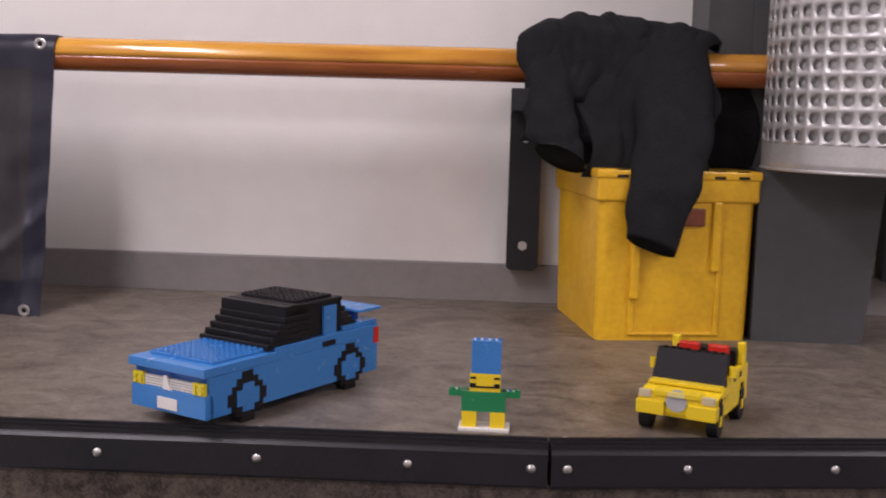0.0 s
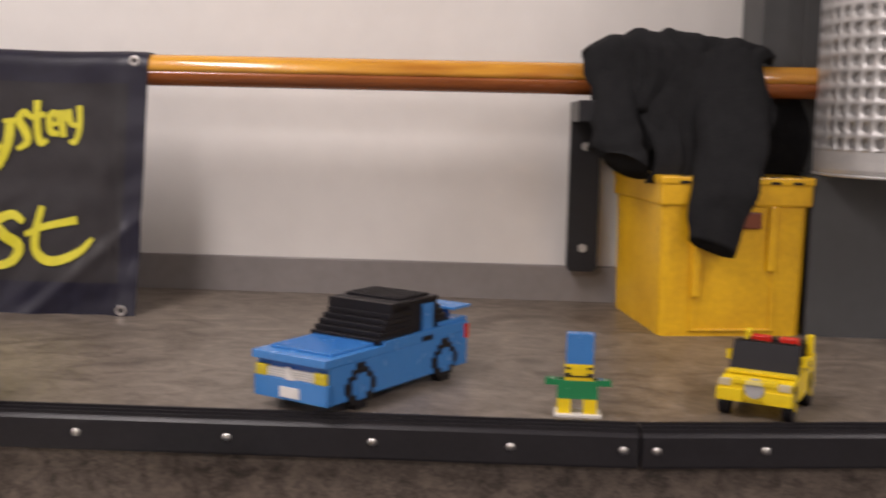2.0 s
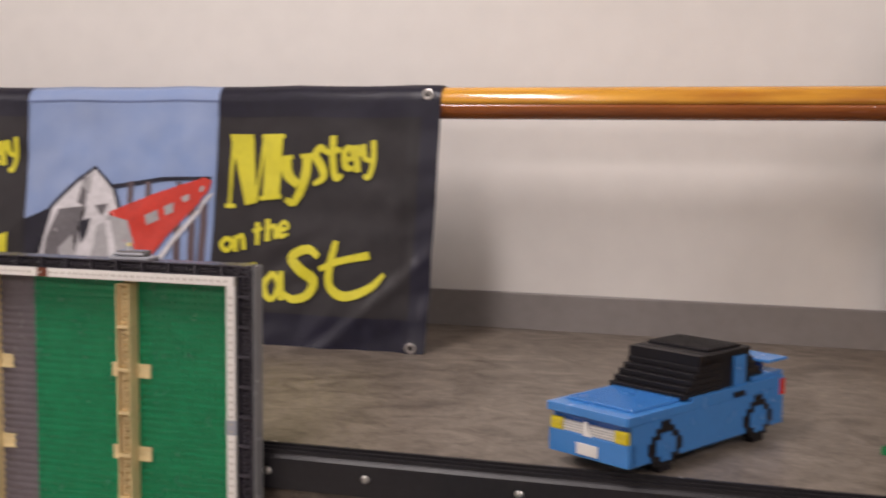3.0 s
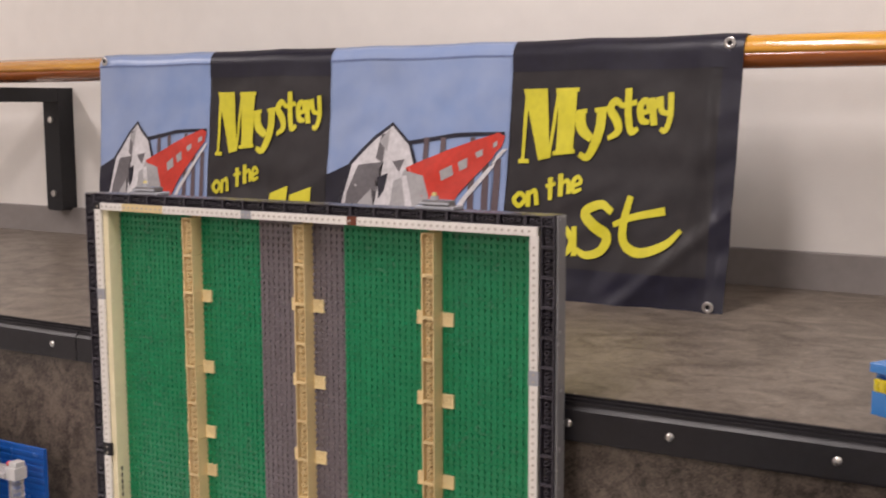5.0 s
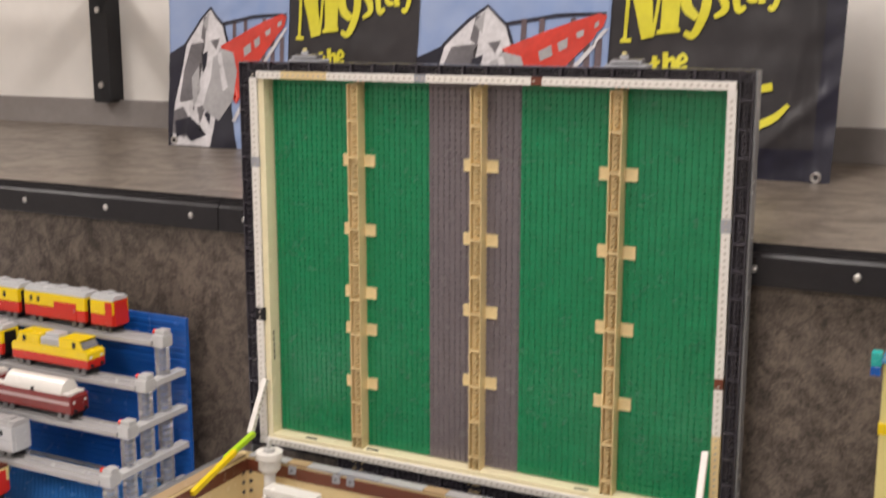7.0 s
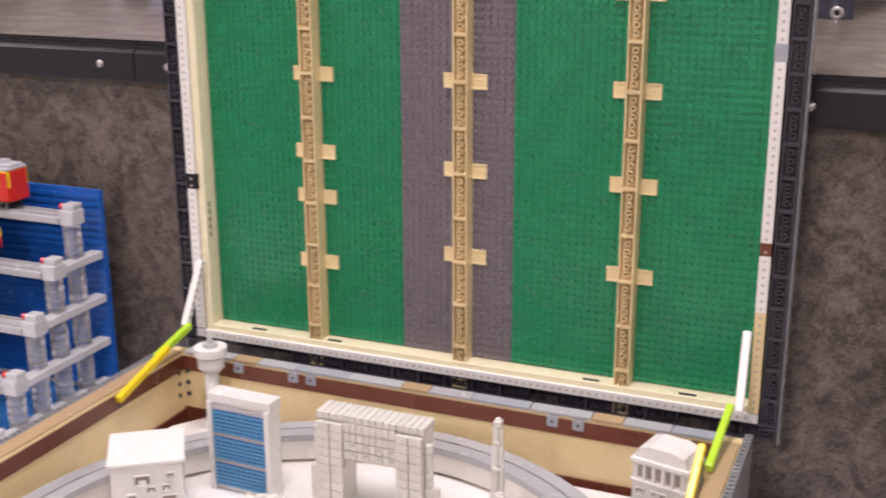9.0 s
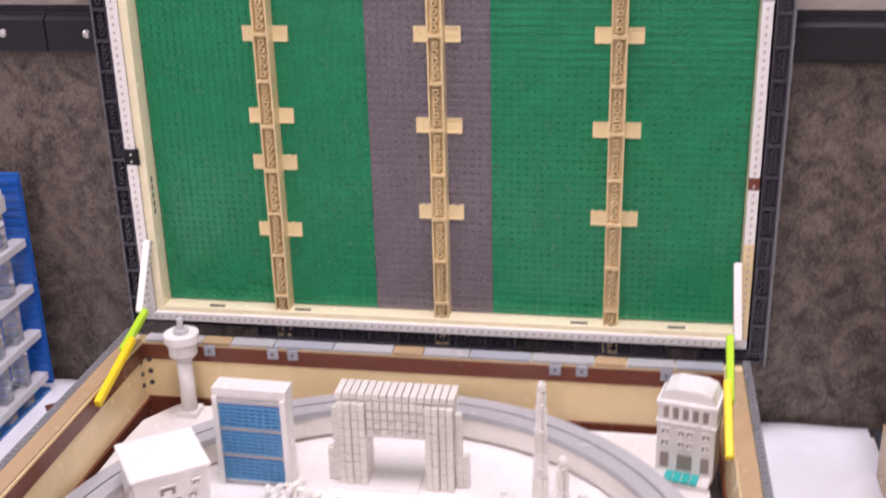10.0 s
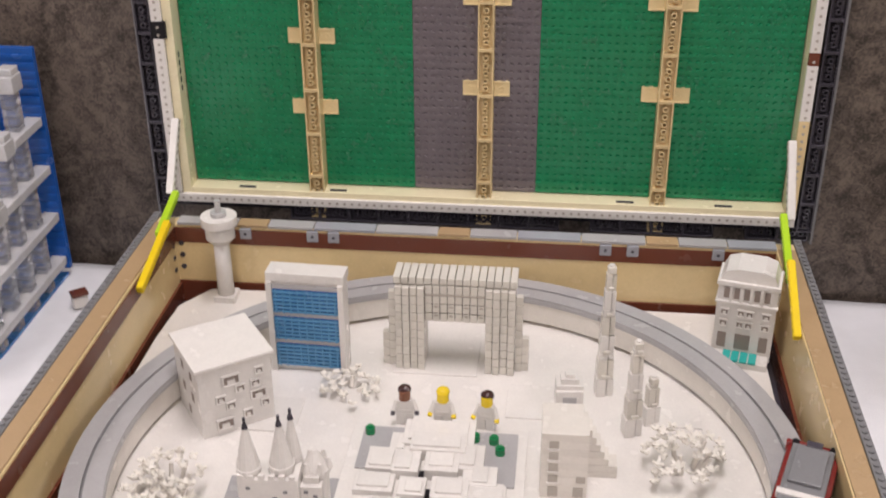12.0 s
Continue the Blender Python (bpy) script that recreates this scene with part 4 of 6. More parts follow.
part("liner", R(((0, 0, 0.007), (0, 0, zb + BZ * ch - 0.01), BR0 - 0.006), seg=64), LINER, basket, "crumpled grey inner liner", True)
part("base_disc", R(((0, 0, 0.0005), (0, 0, 0.006), BR0 - 0.001), seg=48), BASKET, basket)
bm = bmesh.new()
for i in range(64):
    a0, a1 = 2 * math.pi * i / 64, 2 * math.pi * (i + 1) / 64
    for q in range(8):
        b0, b1 = 2 * math.pi * q / 8, 2 * math.pi * (q + 1) / 8
        bm.faces.new([bm.verts.new(((BR0 + 0.0022 * math.cos(t)) * math.cos(a), (BR0 + 0.0022 * math.cos(t)) * math.sin(a), 0.0025 + 0.0022 * math.sin(t))) for a, t in ((a0, b0), (a1, b0), (a1, b1), (a0, b1))])
bmesh.ops.remove_doubles(bm, verts=bm.verts, dist=1e-5)
part("foot_ring", bm, BASKET, basket, smooth=True)

# --- brick-built blue coupe ---
PLATEH, BRICKH = 0.0032, 0.0096
TYRE = BLACK
car = thing("toy_car", "brick-built blue toy coupe with black stepped roof", "toy car", pose(-0.250, 1.157, ledge_top(1.157), 0.63) @ pose(0, 0, 0, 0, 0, -29.5) @ Matrix.Diagonal((1, 1, 0.92, 1)))
HW = 0.052
body = part("body", B((-HW, HW, 0.006, 0.285, 0.014, 0.060), (-HW, HW, 0.0, 0.012, 0.014, 0.0395), bev=0.0006), BLUE, car)
part("bonnet", B((-HW - 0.001, HW + 0.001, -0.003, 0.105, 0.0605, 0.0705), bev=0.0006), BLUE, body)
part("bonnet_plate", B((-0.044, 0.044, 0.018, 0.098, 0.0705, 0.0735), bev=0.0004), BLUE, body)
tagged(part("studs", studs_mesh("studs", [(-0.040 + i * S, 0.022 + j * S, 0.0735) for i in range(11) for j in range(10)], BLUE), None, body), kind="stuff")
part("side_panel", B((-HW, HW, 0.105, 0.285, 0.060, 0.0745), bev=0.0006), BLUE, body)
part("boot", B((-HW + 0.003, HW - 0.003, 0.222, 0.287, 0.0745, 0.080), bev=0.0006), BLUE, body)
# deeper blue strip paints the shade of the recess below the bonnet
part("front_recess", B((-HW + 0.004, HW - 0.004, 0.0055, 0.0075, 0.052, 0.0605)), DBLUE, body)
gr = part("grille", B((-HW + 0.004, HW - 0.004, 0.003, 0.0065, 0.040, 0.052)), LGREY, car, "grey slatted grille")
for k in range(4):
    part("grille_slat", B((-0.034, 0.034, 0.0012, 0.003, 0.0405 + k * 0.003, 0.042 + k * 0.003)), WHITE, gr)
CLEARY = plastic("clear_yellow_plastic", (0.62, 0.50, 0.02), rough=0.12)
for sx in (-1, 1):
    hl = part("headlight", B((sx * 0.042 - 0.008, sx * 0.042 + 0.008, 0.0, 0.005, 0.0395, 0.0535), bev=0.0008), CLEARY, car, "translucent yellow headlight")
    for q in (-0.004, 0.004):
        for z in (0.0432, 0.0497):
            part("lens", R(((sx * 0.042 + q, 0.0, z), (sx * 0.042 + q, -0.0015, z), 0.0025), seg=10), CLEARY, hl)
part("number_plate", B((-0.014, 0.014, -0.0012, 0.0, 0.0175, 0.0305), bev=0.0003), WHITE, body, "blank white plate")
bm = bmesh.new()
poly(bm, [(-0.006, 0.0395), (0.006, 0.0395), (0.002, 0.046), (-0.001, 0.055), (-0.005, 0.055)], -0.001, 0.001)
part("badge", bm, WHITE, body, "white badge")
tagged(part("studs", studs_mesh("studs", [(-0.048 + i * S, 0.003, 0.0395) for i in range(13)], BLUE, r=0.002), None, body), kind="stuff")
cabin = part("cabin", B((-0.046, 0.046, 0.125, 0.222, 0.0745, 0.118)), BLACK, car, "black stepped window block")
for k in range(7):
    part("windscreen_step", B((-0.049 + k * 0.0006, 0.049 - k * 0.0006, 0.094 + k * 0.0072, 0.165, 0.0725 + k * 0.0066, 0.0790 + k * 0.0066), bev=0.0008), BLACK, cabin)
for k in range(5):
    part("rear_step", B((-0.046, 0.046, 0.20, 0.252 - k * 0.0075, 0.0755 + k * 0.0075, 0.0825 + k * 0.0075), bev=0.0008), BLACK, cabin)
part("roof_plate", B((-0.040, 0.040, 0.150, 0.212, 0.118, 0.1215), bev=0.0006), BLACK, cabin)
part("roof_edge", B((-0.0475, 0.0475, 0.140, 0.222, 0.1135, 0.1178), bev=0.0006), BLACK, cabin)
tagged(part("studs", studs_mesh("studs", [(-0.036 + i * S, 0.154 + j * S, 0.1215) for i in range(10) for j in range(7)], BLACK, h=0.0012), None, cabin), kind="stuff")
for sx in (-1, 1):
    x = sx * 0.0475
    part("pillar", B((x - 0.0015, x + 0.0015, 0.188, 0.210, 0.0745, 0.110)), BLUE, car)
    part("door_handle", B((sx * 0.0522 - 0.0012, sx * 0.0522 + 0.0012, 0.182, 0.204, 0.062, 0.068)), BLACK, car)
    part("tail_light", B((sx * 0.0515 - 0.0015, sx * 0.0515 + 0.0015, 0.277, 0.2865, 0.050, 0.070)), RED, car, "red tail light")
    part("spoiler_post", B((sx * 0.03 - 0.004, sx * 0.03 + 0.004, 0.262, 0.27, 0.080, 0.092)), DBLUE, car)
    for yc in (0.060, 0.232):
        wb = []
        for z0, z1, h_ in ((0.0, 0.0075, 0.010), (0.0075, 0.0145, 0.0175), (0.0145, 0.0215, 0.0235), (0.0215, 0.0355, 0.0285), (0.0355, 0.043, 0.0225), (0.043, 0.0505, 0.0155), (0.0505, 0.058, 0.008)):
            wb.append((sx * 0.047 - 0.006, sx * 0.047 + 0.006, yc - h_, yc + h_, z0, z1 - 0.0002))
        wh = part("wheel", B(*wb), TYRE, car, "black stepped brick wheel")
        part("hub", B((sx * 0.0534 - 0.0006, sx * 0.0534 + 0.0006, yc - 0.0085, yc + 0.0085, 0.0125, 0.0445), (sx * 0.0534 - 0.00055, sx * 0.0534 + 0.00055, yc - 0.0165, yc + 0.0165, 0.0195, 0.0375)), BLUE, wh)
part("spoiler", B((-0.050, 0.050, 0.255, 0.295, 0.092, 0.0955), bev=0.0006), BLUE, car)

# --- small figure built of bricks, on a white plate ---
fig = thing("brick_figure", "small brick-built figure with a tall blue block on top", "brick figure", pose(0.068, 1.193, ledge_top(1.193), 0.63) @ pose(0, 0, 0, 0, 0, -2))
bm = B((-0.026, 0.026, -0.014, 0.016, 0.0, 0.0032), bev=0.0004)
figm = mesh("brick_figure_body", bm, WHITE)
for mt in (YELLOW, FIGGREEN, BLUE, BLACK):
    figm.materials.append(mt)
bm = bmesh.new()
bm.from_mesh(figm)
def fb(idx, *b):
    n0 = len(bm.faces)
    box(bm, *b)
    bm.faces.ensure_lookup_table()
    for q in bm.faces[n0:]:
        q.material_index = idx
fb(1, -0.023, -0.008, -0.008, 0.008, 0.0032, 0.0195)
fb(1, 0.006, 0.021, -0.008, 0.008, 0.0032, 0.0195)
fb(2, -0.0235, 0.0215, -0.008, 0.008, 0.0195, 0.0335)
fb(2, -0.037, 0.036, -0.0045, 0.0045, 0.034, 0.0405)
fb(2, -0.0235, 0.0215, -0.008, 0.008, 0.0335, 0.0405)
fb(1, -0.0155, 0.0155, -0.008, 0.008, 0.0405, 0.0590)
fb(3, -0.0145, 0.0155, -0.008, 0.008, 0.0592, 0.0925)
for z, x0, x1 in ((0.0545, -0.0150, -0.009), (0.0545, 0.009, 0.0150)):
    fb(4, x0, x1, -0.0086, -0.0078, z - 0.0011, z + 0.0011)
fb(4, -0.0152, 0.0152, -0.0087, -0.0078, 0.0445, 0.0462)
fb(4, -0.0152, -0.009, -0.0088, -0.0078, 0.0445, 0.0490)
fb(4, 0.009, 0.0152, -0.0088, -0.0078, 0.0445, 0.0490)
for x, z, mi in [(-0.033 + i * 0.0, 0.0405, 2) for i in range(1)] + [(-0.028, 0.0405, 2), (0.030, 0.0405, 2), (0.024, 0.0405, 2), (-0.0105, 0.0925, 3), (-0.0035, 0.0925, 3), (0.0045, 0.0925, 3), (0.0115, 0.0925, 3)]:
    n0 = len(bm.faces)
    rod(bm, (x, 0, z), (x, 0, z + 0.0017), 0.0024, seg=10)
    bm.faces.ensure_lookup_table()
    for q in bm.faces[n0:]:
        q.material_index = mi
bm.to_mesh(figm)
bm.free()
part("body", figm, None, fig)

# --- small yellow brick-built convertible ---
yc = thing("toy_car", "small yellow brick-built convertible with red seats", "toy car", pose(0.262, 1.196, ledge_top(1.196), 0.63) @ pose(0, 0, 0, 0, 0, -25))
body = part("body", B((-0.040, 0.040, 0.004, 0.128, 0.018, 0.040), bev=0.0006), YELLOW, yc)
for x0 in (-0.040, 0.033):
    part("side_panel", B((x0, x0 + 0.007, 0.045, 0.128, 0.040, 0.058), bev=0.0006), YELLOW, body)
part("bumper", B((-0.0415, -0.012, -0.004, 0.010, 0.020, 0.034), (0.012, 0.0415, -0.004, 0.010, 0.020, 0.034), (-0.012, 0.012, 0.0, 0.010, 0.022, 0.030), bev=0.0006), YELLOW, body)
bm = bmesh.new()
rod(bm, (0, -0.0015, 0.036), (0, 0.004, 0.036), 0.011, seg=20)
part("grille", bm, LGREY, body, "grey half-round grille")
bm = bmesh.new()
vs = [bm.verts.new(q) for q in ((-0.040, -0.001, 0.040), (0.040, -0.001, 0.040), (0.040, 0.046, 0.048), (-0.040, 0.046, 0.048), (-0.040, -0.001, 0.034), (0.040, -0.001, 0.034), (0.040, 0.046, 0.034), (-0.040, 0.046, 0.034))]
for q in ((0, 1, 2, 3), (4, 5, 1, 0), (5, 6, 2, 1), (7, 4, 0, 3), (6, 7, 3, 2)):
    bm.faces.new([vs[i] for i in q])
bmesh.ops.recalc_face_normals(bm, faces=bm.faces)
part("bonnet", bm, YELLOW, body)
part("bonnet_step", B((-0.024, 0.024, -0.003, 0.016, 0.040, 0.0455), (-0.038, 0.038, 0.024, 0.040, 0.0455, 0.0490), bev=0.0005), YELLOW, body)
part("badge", B((-0.009, 0.009, -0.0036, -0.003, 0.0405, 0.0450)), PALE, body)
SANDY = plastic("clear_sand_plastic", (0.55, 0.47, 0.30))
for sx in (-1, 1):
    part("headlight", B((sx * 0.033 - 0.0065, sx * 0.033 + 0.0065, -0.0022, 0.002, 0.0365, 0.0445), bev=0.0006), SANDY, body, "sand-coloured headlight")
    part("wing_mirror", R(((sx * 0.042, 0.052, 0.056), (sx * 0.042, 0.052, 0.067), 0.0042), seg=12), YELLOW, body)
    part("roll_post", B((sx * 0.036 - 0.004, sx * 0.036 + 0.004, 0.108, 0.118, 0.058, 0.082), bev=0.0015), YELLOW, body)
    part("seat", B((sx * 0.016 - 0.010, sx * 0.016 + 0.010, 0.078, 0.098, 0.040, 0.066), (sx * 0.016 - 0.011, sx * 0.016 + 0.011, 0.088, 0.098, 0.066, 0.080), bev=0.002), RED, yc, "red seat")
    part("side_vent", B((sx * 0.0402 - 0.0006, sx * 0.0402 + 0.0006, 0.068, 0.076, 0.048, 0.054), (sx * 0.0402 - 0.0006, sx * 0.0402 + 0.0006, 0.092, 0.098, 0.048, 0.054)), BLACK, body)
    for y in (0.018, 0.104):
        w = part("wheel", R(((sx * 0.030, y, 0.013), (sx * 0.041, y, 0.013), 0.013), seg=20), TYRE, yc, "black rubber wheel")
        part("wheel_arch", B((sx * 0.0405 - 0.0008, sx * 0.0405 + 0.0008, y - 0.008, y + 0.008, 0.022, 0.033), (sx * 0.0405 - 0.0008, sx * 0.0405 + 0.0008, y - 0.004, y + 0.004, 0.033, 0.040)), BLACK, w)
        part("hub", B((sx * 0.0415 - 0.0006, sx * 0.0415 + 0.0006, y - 0.004, y + 0.004, 0.012, 0.022)), YELLOW, w)
bm = bmesh.new()
bm2 = [bm.verts.new(q) for q in ((-0.039, 0.037, 0.047), (0.039, 0.037, 0.047), (0.037, 0.048, 0.079), (-0.037, 0.048, 0.079), (-0.039, 0.054, 0.047), (0.039, 0.054, 0.047), (0.037, 0.059, 0.079), (-0.037, 0.059, 0.079))]
for q in ((0, 1, 2, 3), (5, 4, 7, 6), (3, 2, 6, 7), (1, 5, 6, 2), (4, 0, 3, 7), (4, 5, 1, 0)):
    bm.faces.new([bm2[i] for i in q])
bmesh.ops.recalc_face_normals(bm, faces=bm.faces)
ws = part("windscreen", bm, BLACK, yc, "black brick windscreen")
tagged(part("studs", studs_mesh("studs", [(-0.030 + i * S, 0.054, 0.079) for i in range(4)] + [(0.006 + i * S, 0.054, 0.079) for i in range(4)], BLACK), None, ws), kind="stuff")
part("interior", B((-0.033, 0.033, 0.050, 0.122, 0.0402, 0.0445)), BLACK, yc)
part("rear_deck", B((-0.033, 0.033, 0.100, 0.120, 0.044, 0.074), bev=0.001), BLACK, yc)

# --- white model town inside the suitcase ---
FL = 0.822
CREAMW = plastic("warm_white_plastic", (0.70, 0.66, 0.60))
CLEARW = mat("clear_plastic", (0.80, 0.79, 0.77), 0.12, var=0.05, scale=60, bump=0.15, bscale=120)
CLEARW.node_tree.nodes["Principled BSDF"].inputs["Transmission Weight"].default_value = 0.45
CLEARB = mat("milky_clear_plastic", (0.82, 0.81, 0.80), 0.15, var=0.05, scale=60, bump=0.15, bscale=120)
CLEARB.node_tree.nodes["Principled BSDF"].inputs["Transmission Weight"].default_value = 0.4
# brown-grey that paints the shade inside windows and openings of white walls
RECESS_SHADE = plastic("shaded_recess_plastic", (0.27, 0.22, 0.19))
MILKY = plastic("milky_cream_clear_plastic", (0.80, 0.76, 0.68), rough=0.18, clear=0.22)
base = thing("town_base", "flat white brick-built base plate of the model town", "base plate", pose(-0.947, 0.735, 0.8002))
bm = bmesh.new()
outline = [(-0.22, 0.297), (0.25, 0.295), (0.289, 0.25), (0.289, -0.29), (-0.298, -0.29), (-0.298, 0.20), (-0.294, 0.26), (-0.27, 0.296)]
lo = [bm.verts.new((x, y, 0)) for x, y in outline]
hi = [bm.verts.new((x, y, FL - 0.8002)) for x, y in outline]
bm.faces.new(hi), bm.faces.new(lo[::-1])
for i in range(len(outline)):
    j = (i + 1) % len(outline)
    bm.faces.new((lo[i], lo[j], hi[j], hi[i]))
bmesh.ops.recalc_face_normals(bm, faces=bm.faces)
part("plate", bm, WHITE, base)
for x, y, w, d in ((0.05, 0.10, 0.06, 0.05), (-0.06, 0.16, 0.08, 0.06), (0.12, -0.02, 0.07, 0.06), (0.17, 0.10, 0.05, 0.04), (-0.19, 0.06, 0.06, 0.05), (0.14, -0.12, 0.10, 0.05)):
    part("tile", B((x, x + w, y, y + d, FL - 0.8002, FL - 0.8002 + 0.0016), bev=0.0004), WHITE, base)

# raised ring track on posts
TRX, TRY, TRZ = -0.945, 0.740, 0.851
track = thing("ring_track", "light grey raised toy railway ring on small posts", "toy track", pose(TRX, TRY, FL))


def ring(r0, r1, z0, z1, a0=0.0, a1=360.0, n_=96):
    bm = bmesh.new()
    full = abs(a1 - a0) >= 359.9
    k_ = n_ if full else n_ + 1
    rows = []
    for k in range(k_):
        a = radians(a0 + (a1 - a0) * k / n_)
        rows.append([bm.verts.new((r * math.cos(a), r * math.sin(a), z)) for r, z in ((r0, z0), (r1, z0), (r1, z1), (r0, z1))])
    for k in range(n_):
        p, q = rows[k], rows[(k + 1) % k_]
        for i in range(4):
            bm.faces.new((p[i], p[(i + 1) % 4], q[(i + 1) % 4], q[i]))
    if not full:
        bm.faces.new(rows[0]), bm.faces.new(rows[-1][::-1])
    bmesh.ops.recalc_face_normals(bm, faces=bm.faces)
    return bm


h0 = TRZ - FL
for k in range(12):
    part("track_segment", ring(0.259, 0.2935, h0 - 0.004, h0, k * 30 + 0.15, k * 30 + 29.85, 14), LGREY, track)
for r0, r1 in ((0.2595, 0.2752), (0.2778, 0.2930)):
    part("running_rail", ring(r0, r1, h0, h0 + 0.0028), LGREY, track)
part("centre_groove", ring(0.2753, 0.2777, h0 + 0.0001, h0 + 0.0006), MGREY, track)
part("skirt", ring(0.2605, 0.2625, 0.004, h0 - 0.004, 0, 360), CREAMW, track, "cream inner skirt under the track")
for k in range(24):
    a = radians(k * 15 + 5)
    part("post", B((-0.0075, 0.0075, -0.0075, 0.0075, 0, h0 - 0.0041)), CREAMW, track, m=pose(0.2765 * math.cos(a), 0.2765 * math.sin(a), 0, 0, 0, k * 15 + 5))


def town(name, label, x, y, rz=0.0, cat="model building"):
    return thing(name, label, cat, pose(x, y, FL, 0, 0, rz), "model buildings")


# control tower
t = town("model_tower", "white model control tower with round cabin", -1.196, 1.014)
part("shaft", R(((0, 0, 0), (0, 0, 0.066), 0.0088, 0.0078), seg=16), WHITE, t, smooth=True)
part("foot", B((-0.011, 0.011, -0.011, 0.011, 0, 0.0065)), WHITE, t)
part("cabin", R(((0, 0, 0.066), (0, 0, 0.072), 0.010, 0.0150), ((0, 0, 0.0725), (0, 0, 0.084), 0.0148), seg=20), WHITE, t)
part("roof_disc", R(((0, 0, 0.0865), (0, 0, 0.0955), 0.0182), ((0, 0, 0.084), (0, 0, 0.0865), 0.013), seg=24), WHITE, t)
part("mast", R(((0, 0, 0.0955), (0, 0, 0.100), 0.008), ((0, 0, 0.100), (0, 0, 0.112), 0.0032), seg=12), CLEARW, t)

# office block with blue slatted front
t = town("model_office", "white model office block with blue slatted front", -1.082, 0.900, -2)
part("block", B((-0.035, 0.035, -0.008, 0.010, 0, 0.101), bev=0.0006), WHITE, t)
part("roof_slab", B((-0.036, 0.036, -0.010, 0.011, 0.0945, 0.1035), bev=0.0006), WHITE, t)
for z0 in (0.006, 0.0345, 0.063):
    part("window_band", B((-0.030, 0.030, -0.0095, -0.0078, z0, z0 + 0.0245)), DBLUE, t, "deep blue band")
    for k in range(6):
        part("slat", B((-0.0302, 0.0302, -0.0117, -0.0095, z0 + 0.0006 + k * 0.004, z0 + 0.0026 + k * 0.004)), AZURE, t)
    for q in range(9):
        part("mullion", B((-0.0277 + q * 0.0068, -0.0265 + q * 0.0068, -0.0121, -0.0112, z0, z0 + 0.0243)), AZURE, t)
    part("spandrel", B((-0.0305, 0.0305, -0.0108, -0.0078, z0 + 0.0247, z0 + 0.0283)), LGREY, t)
for sx in (-1, 1):
    part("side_pier", B((sx * 0.033 - 0.0025, sx * 0.033 + 0.0025, -0.0125, -0.0078, 0, 0.0945)), WHITE, t)

# gate building of milky clear bricks, stacked in ribs
t = town("model_gate", "milky clear model gate building with two ribbed towers", -0.948, 0.917)
t.scale = (0.88, 0.88, 0.93)
RIB = mesh("brick", B((-0.0036, 0.0036, -0.0036, 0.0036, 0, 0.0093), bev=0.0008), MILKY)
SLAB = mesh("brick", B((-0.0036, 0.0036, -0.0145, 0.0165, 0, 0.0075), bev=0.0008), MILKY)
for sx in (-1, 1):
    part("tower", B((sx * 0.047 - 0.0150, sx * 0.047 + 0.0150, -0.010, 0.016, 0, 0.097)), CREAMW, t)
    for q in range(4):
        for k in range(10):
            part("brick", RIB, None, t, m=pose(sx * 0.047 - 0.0117 + q * 0.0078, -0.0138 - (0.0016 if q % 2 else 0), k * 0.0096))
    for k in range(9):
        part("brick", RIB, None, t, m=pose(sx * 0.0665, -0.006, k * 0.0096))
        if k < 4:
            part("brick", RIB, None, t, m=pose(sx * 0.0735, -0.004, k * 0.0096))
lin = part("lintel", B((-0.0315, 0.0315, -0.008, 0.014, 0.057, 0.098)), CREAMW, t)
for q in range(8):
    for k in range(4):
        part("brick", RIB, None, t, m=pose(-0.0273 + q * 0.0078, -0.0116, 0.0572 + k * 0.0102))
    if q % 2:
        for z in (0.063, 0.0732):
            part("notch", B((-0.0293 + q * 0.0078, -0.0253 + q * 0.0078, -0.0156, -0.0148, z, z + 0.0022)), PIT, lin)
# this line and the notches above have their shade coloured in grey
part("ledge_line", B((-0.031, 0.031, -0.0160, -0.0115, 0.0862, 0.0882)), PIT, t)
for q in range(16):
    part("brick", SLAB, None, t, m=pose(-0.0602 + q * 0.00803, 0, 0.0982))

# white cube house with scattered windows
def framed(t, x, z, w, h_, y):
    """A window in the recess's shade colour, set in a proud white frame, with a white sill block in the middle of its
    foot.
    """
    p_ = part("window", B((x - w / 2, x + w / 2, y - 0.0004, y + 0.0006, z - h_ / 2, z + h_ / 2)), RECESS_SHADE, t)
    part("window_frame", B((x - w / 2 - 0.0012, x + w / 2 + 0.0012, y - 0.0022, y, z + h_ / 2, z + h_ / 2 + 0.0012), (x - w / 2 - 0.0012, x - w / 2, y - 0.0022, y, z - h_ / 2, z + h_ / 2), (x + w / 2, x + w / 2 + 0.0012, y - 0.0022, y, z - h_ / 2, z + h_ / 2)), WHITE, p_)
    part("sill", B((x - w * 0.26, x + w * 0.26, y - 0.0016, y - 0.0004, z - h_ / 2, z + h_ * 0.02), (x - w / 2 - 0.001, x + w / 2 + 0.001, y - 0.0022, y - 0.0004, z - h_ / 2 - 0.001, z - h_ / 2)), WHITE, p_)


